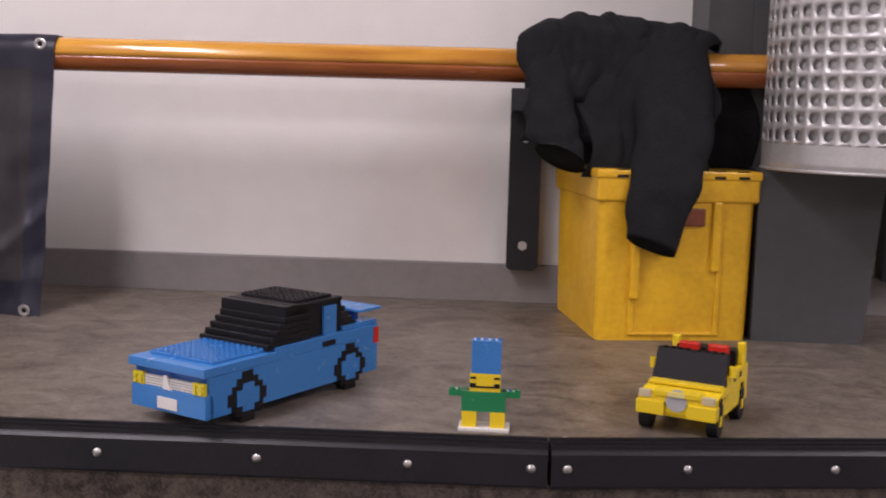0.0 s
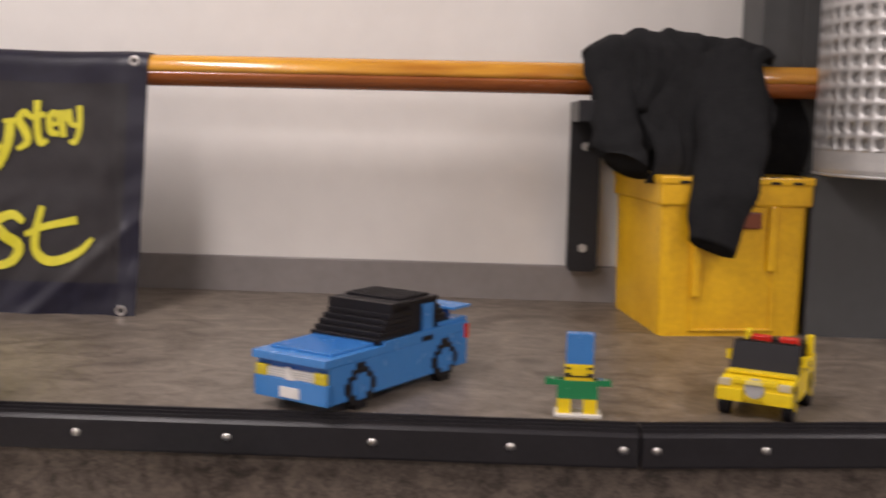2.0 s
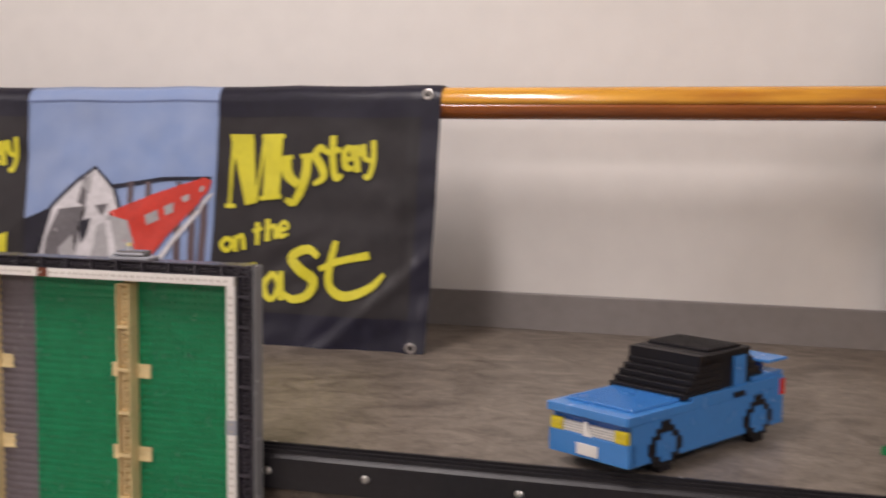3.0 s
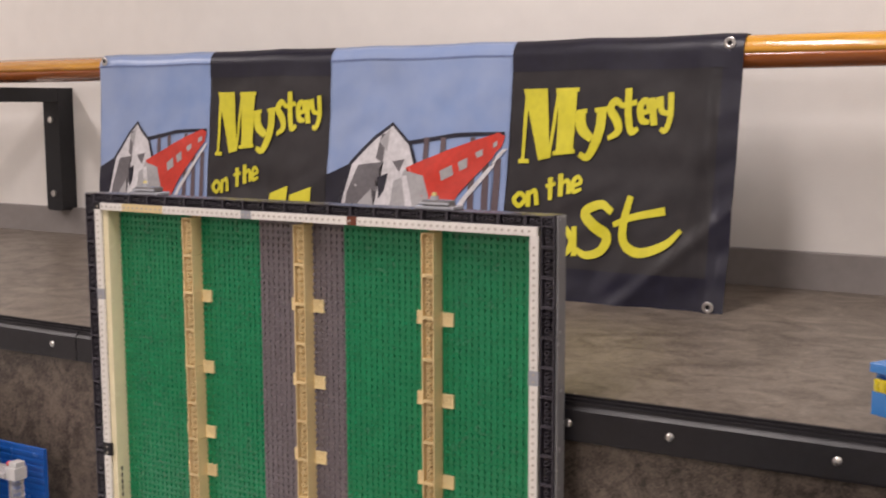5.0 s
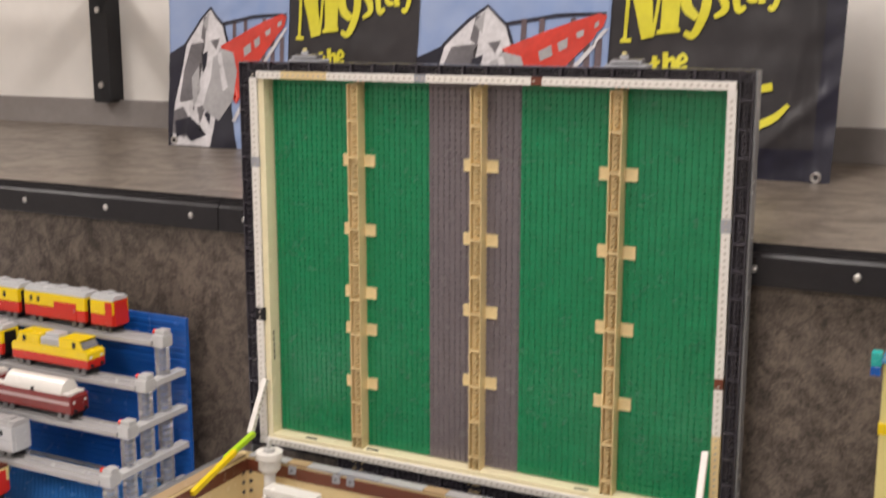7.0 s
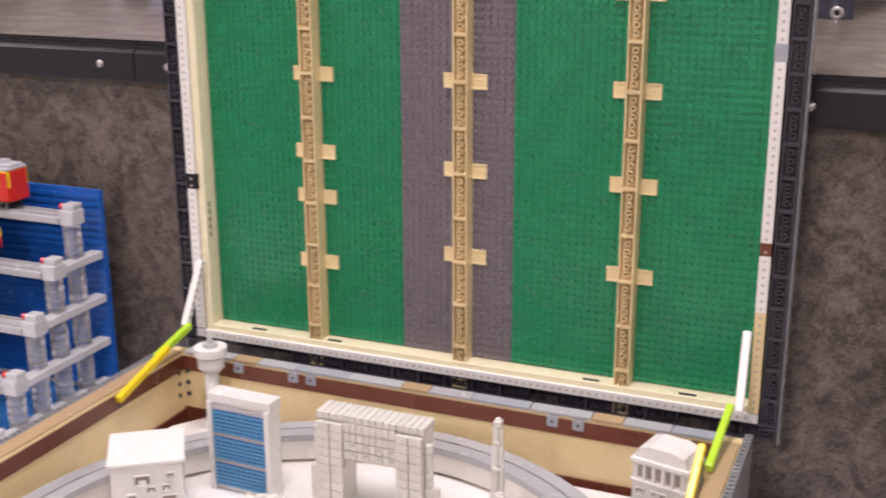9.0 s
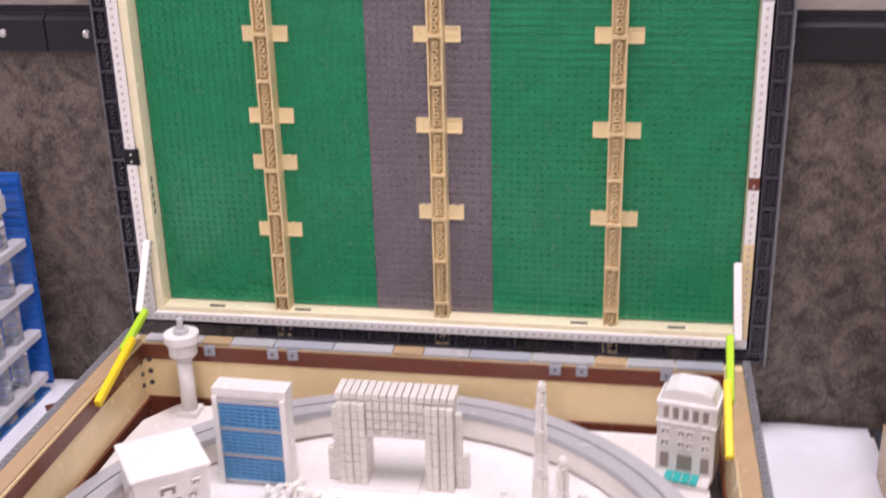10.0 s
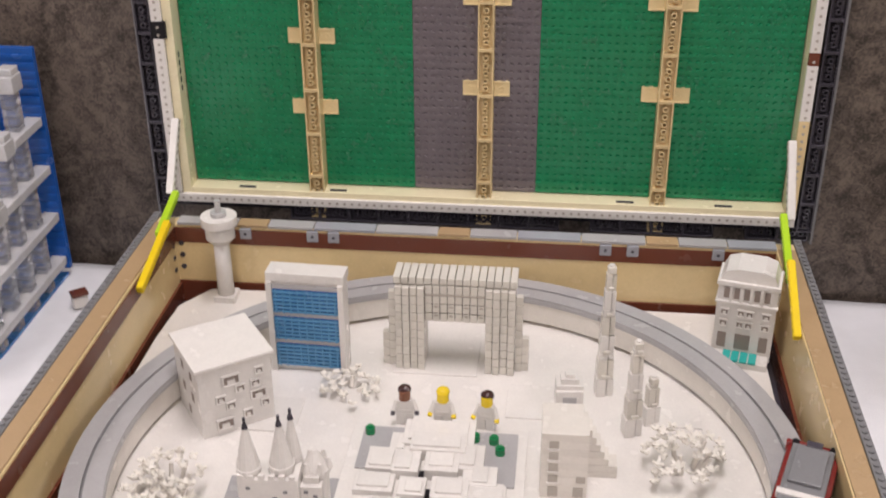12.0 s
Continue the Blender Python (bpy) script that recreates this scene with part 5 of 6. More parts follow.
t = town("model_house", "white cube model house with scattered square windows", -1.143, 0.824, 35)
t.scale = (1.05, 1.05, 1.06)
part("wall", B((-0.031, 0.031, -0.031, 0.031, 0, 0.064), bev=0.0005), WHITE, t)
part("roof", B((-0.0335, 0.0335, -0.0335, 0.0335, 0.0642, 0.0675), bev=0.0005), WHITE, t)
for x, z, w, h_ in ((-0.004, 0.050, 0.014, 0.009), (0.020, 0.052, 0.006, 0.006), (0.003, 0.040, 0.007, 0.006), (0.016, 0.041, 0.007, 0.006), (-0.014, 0.034, 0.007, 0.006), (0.018, 0.030, 0.013, 0.008), (-0.006, 0.026, 0.007, 0.006), (0.023, 0.020, 0.006, 0.006), (0.008, 0.014, 0.007, 0.007), (-0.012, 0.010, 0.014, 0.009)):
    framed(t, x, z, w * 0.9, h_ * 0.9, -0.0312)
for y, z in ((-0.012, 0.05), (0.01, 0.05), (-0.012, 0.03), (0.01, 0.03), (0.0, 0.012)):
    part("window", B((-0.0313, -0.0303, y - 0.003, y + 0.003, z - 0.004, z + 0.004)), RECESS_SHADE, t)

# museum with a teal plinth
t = town("model_museum", "white model museum with rounded top and teal plinth", -0.679, 0.964, -13)
bm = bmesh.new()
poly(bm, [(-0.027, 0), (0.027, 0), (0.027, 0.080), (0.022, 0.0905), (0.012, 0.094), (-0.012, 0.094), (-0.022, 0.0905), (-0.027, 0.080)], -0.012, 0.022)
part("wall", bm, WHITE, t)
part("cornice", B((-0.0285, 0.0285, -0.0145, 0.022, 0.077, 0.0815), bev=0.0006), WHITE, t)
part("cornice", B((-0.0285, 0.0285, -0.0145, 0.022, 0.058, 0.0605), bev=0.0006), WHITE, t)
# loggia and doors are flat faces with their inner shade painted on
for q in range(5):
    part("loggia_opening", B((-0.0215 + q * 0.0092, -0.0165 + q * 0.0092, -0.0128, -0.0118, 0.0635, 0.0745)), RECESS_SHADE, t)
    part("loggia_post", B((-0.0162 + q * 0.0092, -0.0135 + q * 0.0092, -0.0142, -0.012, 0.0605, 0.077)), WHITE, t)
for z in (0.034, 0.046):
    for x, w in ((-0.019, 0.006), (-0.004, 0.005), (0.004, 0.005), (0.019, 0.006)):
        framed(t, x, z + 0.003, w, 0.0055, -0.0124)
for x, w in ((-0.019, 0.008), (0.0, 0.014), (0.019, 0.008)):
    part("door_opening", B((x - w / 2, x + w / 2, -0.0128, -0.0118, 0.010, 0.026)), RECESS_SHADE, t)
part("forecourt", B((-0.026, 0.026, -0.030, -0.012, 0, 0.0065), bev=0.0005), WHITE, t)
for q in range(4):
    part("teal_plate", B((-0.0155 + q * 0.008, -0.0085 + q * 0.008, -0.0312, -0.014, 0.0066, 0.0085)), TEAL, t)


# slim clear towers
def spire(x, y, h_, w, seed, lab):
    t = town("model_spire", lab, x, y, seed * 7)
    z, k = 0.0, 0
    while z < h_:
        q = w * (1 - 0.50 * z / h_)
        d = min(0.0064 if k % 3 == 2 else 0.0192, h_ - z + 0.001)
        ob = part("brick", B((-q, q * 0.15, -q * 0.8, q * 0.8, z, z + d - 0.0002), (q * 0.25, q, -q * 0.6, q * 0.7, z, z + d - 0.0012), bev=0.0005), MILKY if k % 3 == 1 else WHITE, t)
        if k % 2:
            part("clip", B((-q * 0.5, q * 0.5, -q * 0.8 - 0.0022, -q * 0.8, z + 0.001, z + 0.004), bev=0.0004), MILKY, ob)
        z += d
        k += 1
    part("tip", B((-0.0036, 0.0036, -0.0036, 0.0036, z, z + 0.0064), bev=0.0008), MILKY, t)
    part("tip_stud", R(((0, 0, z + 0.0064), (0, 0, z + 0.0082), 0.0024), seg=8), WHITE, t)


spire(-0.811, 0.882, 0.124, 0.0078, 1, "tall slim model spire of white and clear bricks")
spire(-0.788, 0.824, 0.086, 0.0078, 2, "shorter model spire of white and clear bricks")
spire(-0.771, 0.842, 0.040, 0.0070, 3, "small model pillar of white and clear bricks")

# chapel-like small house
t = town("model_house", "small white model house with stepped gable", -0.842, 0.862, 4)
part("wall", B((-0.012, 0.012, -0.010, 0.012, 0, 0.020), bev=0.0005), WHITE, t)
part("gable", B((-0.012, 0.012, -0.008, 0.010, 0.020, 0.0245), (-0.008, 0.008, -0.006, 0.008, 0.0245, 0.030), (-0.004, 0.004, -0.004, 0.006, 0.030, 0.034)), WHITE, t)
part("porch_opening", B((-0.006, 0.006, -0.0107, -0.0099, 0.002, 0.014)), LGREY, t)

# stepped tower block
t = town("model_block", "white model tower block with a stepped side", -0.838, 0.752, 1)
t.scale = (1, 1, 0.88)
for k in range(9):
    w = 0.062 - k * 0.0036 if k > 1 else 0.062
    part("storey", B((-0.026, 0.011, -0.018, 0.0075, k * 0.0079, (k + 1) * 0.0079), bev=0.0002), CREAMW, t)
    part("back_storey", B((-0.026, -0.026 + w, 0.0078, 0.024, k * 0.0079, (k + 1) * 0.0079 - 0.0003), bev=0.0004), CREAMW, t)
# window and door recesses as flat faces, shade painted in grey
for k in range(4):
    z = 0.018 + k * 0.0125
    part("window", B((-0.020, -0.0125, -0.0185, -0.0176, z, z + 0.008)), PIT, t)
    part("window_frame", B((-0.021, -0.0115, -0.0195, -0.018, z - 0.0012, z)), WHITE, t)
    if k < 1:
        part("window", B((0.002, 0.0095, -0.0185, -0.0176, z, z + 0.007)), PIT, t)
for x in (-0.020, 0.000):
    part("door_opening", B((x, x + 0.008, -0.0185, -0.0176, 0.002, 0.013)), PIT, t)

# fairy-tale castle on a grey plate
t = town("model_castle", "white model castle with pointed towers on grey plate", -1.066, 0.690, 3)
part("ground_plate", B((-0.046, 0.050, -0.050, 0.045, 0, 0.0024)), LGREY, t, "light grey ground plate")
wall = part("front_wall", B((-0.024, 0.022, -0.020, 0.004, 0.0032, 0.052), bev=0.0004), WHITE, t)
for q in range(6):
    part("battlement", B((-0.0235 + q * 0.0078, -0.0190 + q * 0.0078, -0.0200, -0.0165, 0.052, 0.0555)), WHITE, wall)
for x, z in ((-0.016, 0.043), (0.012, 0.040), (-0.015, 0.030), (0.013, 0.027), (-0.003, 0.022), (-0.014, 0.014), (0.014, 0.012), (0.004, 0.034)):
    part("window", B((x - 0.0016, x + 0.0016, -0.0206, -0.0198, z, z + 0.0022)), MGREY, wall)
arch = bmesh.new()
poly(arch, [(-0.0035, 0.0034), (0.0035, 0.0034), (0.0035, 0.0085), (0.0024, 0.0112), (0.0, 0.0122), (-0.0024, 0.0112), (-0.0035, 0.0085)], -0.0207, -0.0198)
part("gate", arch, CHAR, wall, "dark arched gate")
for x, y, r_, h1, h2, tip in ((-0.0165, -0.010, 0.0088, 0.058, 0.092, True), (0.0085, -0.008, 0.0090, 0.060, 0.094, True), (0.0145, 0.006, 0.0065, 0.058, 0.090, True), (0.031, 0.006, 0.0105, 0.046, 0.062, False)):
    tw = part("tower", R(((x, y, 0.0032), (x, y, h1), r_), ((x, y, h1 - 0.004), (x, y, h1), r_ * 1.12), seg=12), WHITE, t)
    part("cone", R(((x, y, h1), (x, y, h2), r_ * 1.05, 0.0020), seg=12), WHITE, tw)
    if tip:
        part("tip", R(((x, y, h2), (x, y, h2 + 0.0035), 0.0026, 0.0018), ((x, y, h2 + 0.0035), (x, y, h2 + 0.009), 0.0012), seg=8), CHAR, tw, "black finial")
    else:
        for q in range(6):
            a = q * math.pi / 3
            part("turret", R(((x + r_ * math.cos(a), y + r_ * math.sin(a), h1), (x + r_ * math.cos(a), y + r_ * math.sin(a), h1 + 0.009), 0.0032, 0.0014), seg=8), WHITE, tw)
part("side_wing", B((0.022, 0.038, -0.012, 0.016, 0.0032, 0.040), (0.024, 0.036, -0.008, 0.014, 0.040, 0.046), bev=0.0004), WHITE, t)
for x, z in ((0.026, 0.034), (0.033, 0.030)):
    part("window", B((x - 0.0016, x + 0.0016, -0.0126, -0.0118, z, z + 0.0026)), MGREY, t)

# opera-like plaza with stepped white roofs
t = town("model_plaza", "grey model plaza with stepped white roof blocks", -0.950, 0.715)
part("ground", B((-0.076, 0.074, -0.16, 0.098, 0, 0.0032), bev=0.0004), WHITE, t)
for x0, x1, y0, y1 in ((-0.066, -0.030, 0.035, 0.092), (0.026, 0.066, 0.022, 0.092), (-0.070, -0.035, -0.075, -0.015), (0.018, 0.068, -0.08, -0.024)):
    part("paving", B((x0, x1, y0, y1, 0.0032, 0.0045)), LGREY, t, "light grey paving tile")
rs = random.Random(12)
ROOFS = [(-0.030, 0.030, 0.060, 0.094, 0.013), (-0.022, 0.024, 0.050, 0.074, 0.0155), (-0.040, -0.022, 0.050, 0.078, 0.010), (-0.056, -0.030, 0.028, 0.056, 0.011), (-0.034, -0.012, 0.024, 0.052, 0.013), (-0.008, 0.020, 0.026, 0.050, 0.0135), (0.016, 0.040, 0.034, 0.066, 0.011),
         (0.024, 0.052, 0.016, 0.040, 0.010), (-0.062, -0.030, 0.002, 0.026, 0.009), (-0.026, -0.004, -0.002, 0.020, 0.011), (0.000, 0.030, -0.004, 0.022, 0.0115), (0.030, 0.060, -0.006, 0.018, 0.009), (-0.052, -0.022, -0.026, -0.002, 0.008), (-0.016, 0.010, -0.034, -0.008, 0.010), (0.014, 0.044, -0.032, -0.010, 0.009),
         (-0.044, -0.012, -0.058, -0.034, 0.008), (-0.006, 0.026, -0.066, -0.040, 0.008), (0.030, 0.058, -0.060, -0.038, 0.007)]
for x0, x1, y0, y1, z1 in ROOFS:
    part("roof_block", B((x0, x1, y0, y1, 0.0032, z1), bev=0.0005), WHITE, t)
    part("roof_tile", B((x0 + rs.uniform(0.002, 0.008), x1 - rs.uniform(0.002, 0.008), y0 + rs.uniform(0.002, 0.006), y1 - rs.uniform(0.002, 0.006), z1, z1 + 0.0022), bev=0.0004), WHITE, t)
for k in range(10):
    z_ = rs.uniform(0.0046, 0.0075)
    x_, y_ = rs.choice((-0.058, 0.052)) + rs.uniform(-0.008, 0.008), rs.uniform(-0.03, 0.02)
    part("step_tile", B((x_ - 0.010, x_ + 0.010, y_ - 0.002, y_ + 0.002, 0.0032, z_ + 0.002)), WHITE, t)
for x0, x1, y0, y1 in ((-0.011, -0.007, 0.020, 0.026), (-0.003, 0.0005, -0.004, 0.004), (-0.022, -0.016, -0.026, -0.012), (0.0105, 0.0138, -0.030, -0.012)):
    part("dark_gap", B((x0, x1, y0, y1, 0.0046, 0.0125)), BLACK, t)
for x, y in ((-0.060, 0.082), (0.030, 0.080), (0.046, 0.078), (0.052, 0.064)):
    b_ = part("bush", R(((x, y, 0.0045), (x, y, 0.0105), 0.0042), seg=10), FIGGREEN, t, "round green bush")
    part("bush_top", R(((x, y, 0.0105), (x, y, 0.0125), 0.0024), seg=8), FIGGREEN, b_)


# pale shrubs
LEAFW = plastic("leaf_cream_plastic", (0.86, 0.82, 0.74), rough=0.4, clear=0.15)
def shrub(x, y, r, h_, seed, lab):
    """Thin forked twigs carrying small flat leaf pieces in an uneven, gappy crown."""
    rs = random.Random(seed)
    t = thing("model_tree", lab, "model tree", pose(x, y, FL), "model trees")
    low = h_ < 0.02
    foot = bmesh.new()
    for k in range(3 if low else 7):
        a = rs.uniform(0, 6.283)
        q = r * rs.uniform(0.15, 0.5)
        rod(foot, (q * 0.5 * math.cos(a), q * 0.5 * math.sin(a), 0), (q * math.cos(a), q * math.sin(a), h_ * rs.uniform(0.5, 0.8)), 0.0026, 0.0018, seg=6)
    part("trunk", foot, CREAMW, t)
    bm = bmesh.new()
    for k in range(34 if low else 64):
        a, q = rs.uniform(0, 6.283), r * rs.uniform(0.05, 1.0) ** 0.6
        q *= 0.8 + 0.35 * noise.noise((math.cos(a) * 2, math.sin(a) * 2, seed))
        top = h_ * (1 - 0.55 * (q / r) ** 2)
        c = pose(q * math.cos(a), q * math.sin(a), max(0.002, top * rs.uniform(0.55, 1.0)), rs.uniform(-28, 28), rs.uniform(-28, 28), rs.uniform(0, 360))
        w_ = rs.uniform(0.0034, 0.0052)
        for n_ in range(4):
            box(bm, 0.0008, w_, -0.0013, 0.0013, -0.0006, 0.0006, m=c @ pose(0, 0, 0, 0, -rs.uniform(8, 34), n_ * 90))
        box(bm, -0.0013, 0.0013, -0.0013, 0.0013, -0.0008, 0.0012, m=c)
    part("crown", bm, LEAFW, t)


shrub(-1.158, 0.705, 0.042, 0.036, 1, "pale cream model tree of many small leaf pieces")
shrub(-0.747, 0.778, 0.042, 0.034, 2, "pale cream model tree of many small leaf pieces")
shrub(-1.040, 0.862, 0.036, 0.014, 3, "low pale heap of small white leaf pieces")


# little white figures in the town, one mesh each
def minifig(x, y, rz, hair, skin, arm):
    t = thing("toy_figure", "small white-suited toy figure standing in the town", "toy figure", pose(x, y, FL + 0.0017, 0, 0, rz), "toy figures")
    me = bpy.data.meshes.new("toy_figure_body")
    bm = bmesh.new()
    def add(idx, fn):
        old = set(bm.faces)
        fn()
        for f in bm.faces:
            if f not in old:
                f.material_index = idx
    add(0, lambda: [box(bm, s * 0.0039 - 0.0036, s * 0.0039 + 0.0036, -0.0040, 0.0035, 0, 0.0125) for s in (-1, 1)])
    def torso():
        vs = [bm.verts.new((sx * w, sy * 0.0037, z)) for z, w in ((0.0125, 0.0078), (0.0255, 0.0058)) for sx, sy in ((-1, -1), (1, -1), (1, 1), (-1, 1))]
        for q in ((3, 2, 1, 0), (4, 5, 6, 7), (0, 1, 5, 4), (1, 2, 6, 5), (2, 3, 7, 6), (3, 0, 4, 7)):
            bm.faces.new([vs[i] for i in q])
    add(0, torso)
    add(0, lambda: [rod(bm, (s * 0.0068, 0, 0.0240), (s * 0.0100, -0.0035, 0.0150), 0.0022, seg=8) for s in (-1, 1)])
    add(2, lambda: [rod(bm, (s * 0.0100, -0.0035, 0.0150), (s * 0.0106, -0.0065, 0.0130), 0.0021, seg=8) for s in (-1, 1)])
    add(1, lambda: rod(bm, (0, 0, 0.0255), (0, 0, 0.0345), 0.0051, seg=14))
    add(3, lambda: bmesh.ops.create_uvsphere(bm, u_segments=14, v_segments=8, radius=0.0060, matrix=pose(0, 0.0016, 0.0340) @ Matrix.Diagonal((1, 0.95, 0.72, 1))))
    add(0, lambda: box(bm, -0.005, 0.005, -0.0042, -0.0037, 0.015, 0.0165))
    bm.to_mesh(me)
    bm.free()
    for mt in (WHITE, skin, arm, hair):
        me.materials.append(mt)
    part("body", me, None, t)


HAIR = plastic("dark_brown_plastic", (0.045, 0.018, 0.016))
SKIN = plastic("brown_skin_plastic", (0.22, 0.09, 0.05))
minifig(-0.983, 0.818, 6, HAIR, SKIN, CHAR)
minifig(-0.950, 0.818, -4, YELLOW, YELLOW, YELLOW)
minifig(-0.912, 0.816, -12, HAIR, YELLOW, YELLOW)


# red and grey model railcar on the ring
def railcar(ang, lab, turn=0):
    a = radians(ang)
    t = thing("model_railcar", lab, "model train", pose(TRX + 0.2765 * math.cos(a), TRY + 0.2765 * math.sin(a), TRZ + 0.0028, 0, 0, ang + turn), "model railcars")
    part("chassis", B((-0.018, 0.018, -0.050, 0.050, 0.0, 0.008), bev=0.0008), BLACK, t)
    part("body", B((-0.0195, 0.0195, -0.052, 0.052, 0.008, 0.026), bev=0.001), DRED, t, "dark red body")
    part("window_band", B((-0.0200, 0.0200, -0.040, 0.040, 0.017, 0.023)), BLACK, t)
    part("roof", B((-0.0158, 0.0158, -0.047, 0.046, 0.026, 0.0305), bev=0.001), MGREY, t, "grey roof")
    for y in (-0.0495, 0.0495):
        part("end_beam", B((-0.021, 0.021, y - 0.0025, y + 0.0025, 0.020, 0.0285), bev=0.0006), DRED, t)
    part("roof_hatch", B((-0.006, 0.006, 0.044, 0.052, 0.0285, 0.0312), bev=0.0006), CHAR, t)
    part("roof_unit", B((-0.012, 0.012, -0.004, 0.040, 0.031, 0.0335), bev=0.0006), MGREY, t)
    part("white_stripe", B((-0.0173, 0.0173, -0.019, -0.013, 0.0265, 0.0315)), WHITE, t)
    for y in (-0.044, 0.044):
        part("coupling", B((-0.004, 0.004, y * 1.18 - 0.003, y * 1.18 + 0.003, 0.004, 0.010)), BLACK, t)
    for x in (-0.014, 0.014):
        part("horn", R(((x, 0.048, 0.026), (x, 0.048, 0.031), 0.0028), seg=8), BLACK, t)
    for y in (-0.028, -0.040):
        part("roof_dome", R(((0, y, 0.031), (0, y, 0.0325), 0.0042), seg=12), LGREY, t)


railcar(-9.5, "dark red and grey model railcar on the ring track", -9)
railcar(224, "dark red and grey model railcar on the ring track")
# low white walls by the track
for x, y, rz in ((-0.748, 0.705, 5), (-0.722, 0.712, 12), (-0.775, 0.700, 0)):
    t = thing("model_wall", "low white model wall with a rounded gap", "model wall", pose(x, y, FL, 0, 0, rz), "model walls")
    part("wall", B((-0.012, 0.012, -0.003, 0.003, 0, 0.012), bev=0.0008), WHITE, t)
    part("cap", B((-0.013, 0.013, -0.004, 0.004, 0.012, 0.0145), bev=0.0006), WHITE, t)

# --- blue display rack with model trains ---
rack = thing("display_rack", "blue brick-built display rack with stepped grey shelves", "display rack", pose(-1.418, 1.113, TABLE_Z + 0.006))
RZ = TABLE_Z + 0.006
part("back_panel", B((-0.62, 0.010, -0.003, 0.003, 0.012, 0.272)), DBLUE, rack)
for k in range(27):
    part("ridge", B((-0.62, 0.010, -0.0046, -0.003, 0.016 + k * 0.0094, 0.0205 + k * 0.0094)), DBLUE, rack)
part("base_plate", B((-0.62, 0.004, -0.235, 0.003, 0, 0.0035)), BLUE, rack)
tagged(part("studs", studs_mesh("studs", [(-i * S, -0.23 + j * S, 0.0035) for i in range(60) for j in range(28)], BLUE), None, rack), kind="stuff")
CLEARG = mat("clear_glassy_plastic", (0.86, 0.87, 0.90), 0.08, var=0.04, scale=60)
CLEARG.node_tree.nodes["Principled BSDF"].inputs["Transmission Weight"].default_value = 0.8
CLEAR_BRICK = mesh("clear_brick", B((-0.0078, 0.0078, -0.0078, 0.0078, 0, 0.0093), bev=0.0010), CLEARG)
SHELF = [(1.072, 1.030), (1.032, 0.974), (0.992, 0.918), (0.952, 0.861), (0.912, 0.806)]
for k, (sy, sz) in enumerate(SHELF):
    y, z = sy - 1.113, sz - RZ
    sh = part("shelf_track", B((-0.60, -0.010, y - 0.016, y + 0.016, z - 0.008, z), bev=0.0008), LGREY, rack, "light grey shelf with track")
    for q in (-0.010, 0.007):
        part("rail", B((-0.60, -0.012, y + q, y + q + 0.003, z, z + 0.0025)), LGREY, sh)
    for x in (-0.004, -0.30):
        n_ = int((z - 0.0120) / 0.0096)
        for q in range(n_):
            part("clear_brick", CLEAR_BRICK, None, rack, m=pose(x, y, 0.0036 + q * (z - 0.0120) / n_))
    cap = part("end_block", B((-0.012, 0.008, y - 0.012, y + 0.010, z - 0.010, z + 0.008), (-0.009, 0.007, y - 0.008, y + 0.008, z + 0.008, z + 0.0155), bev=0.001), CLEARB, rack, "milky clear end stop")
    part("red_lamp", R(((-0.0135, y - 0.004, z + 0.0115), (-0.0090, y - 0.004, z + 0.0115), 0.0038), seg=12), RED, cap, "small red stop light")
    part("buffer", B((-0.0145, -0.0121, y - 0.009, y - 0.003, z - 0.006, z + 0.0)), BLACK, cap)
    if k:
        part("side_beam", B((-0.0085, 0.0085, y + 0.0102, -0.0048, z - 0.006, z + 0.0036), bev=0.001), CLEARB, rack, "milky clear side beam")


def train(x, k, length, lab):
    sy, sz = SHELF[k]
    t = thing("model_train", lab, "model train", pose(x - length / 2, sy, sz + 0.0025), "model trains")
    hl = length / 2 - 0.001
    for s_ in (-1, 1):
        bg = part("bogie", B((s_ * (hl - 0.020) - 0.013, s_ * (hl - 0.020) + 0.013, -0.0125, 0.0125, 0.002, 0.0075), bev=0.0006), BLACK, t)
        for q in (-0.007, 0.007):
            part("wheel", R(((s_ * (hl - 0.020) + q, -0.0135, 0.0046), (s_ * (hl - 0.020) + q, 0.0135, 0.0046), 0.0046), seg=12), MGREY, bg)
    part("coupling", B((hl, hl + 0.002, -0.003, 0.003, 0.004, 0.008)), BLACK, t)
    part("underframe", B((-hl + 0.002, hl - 0.002, -0.013, 0.013, 0.0075, 0.0105)), BLACK, t)
    return t, hl


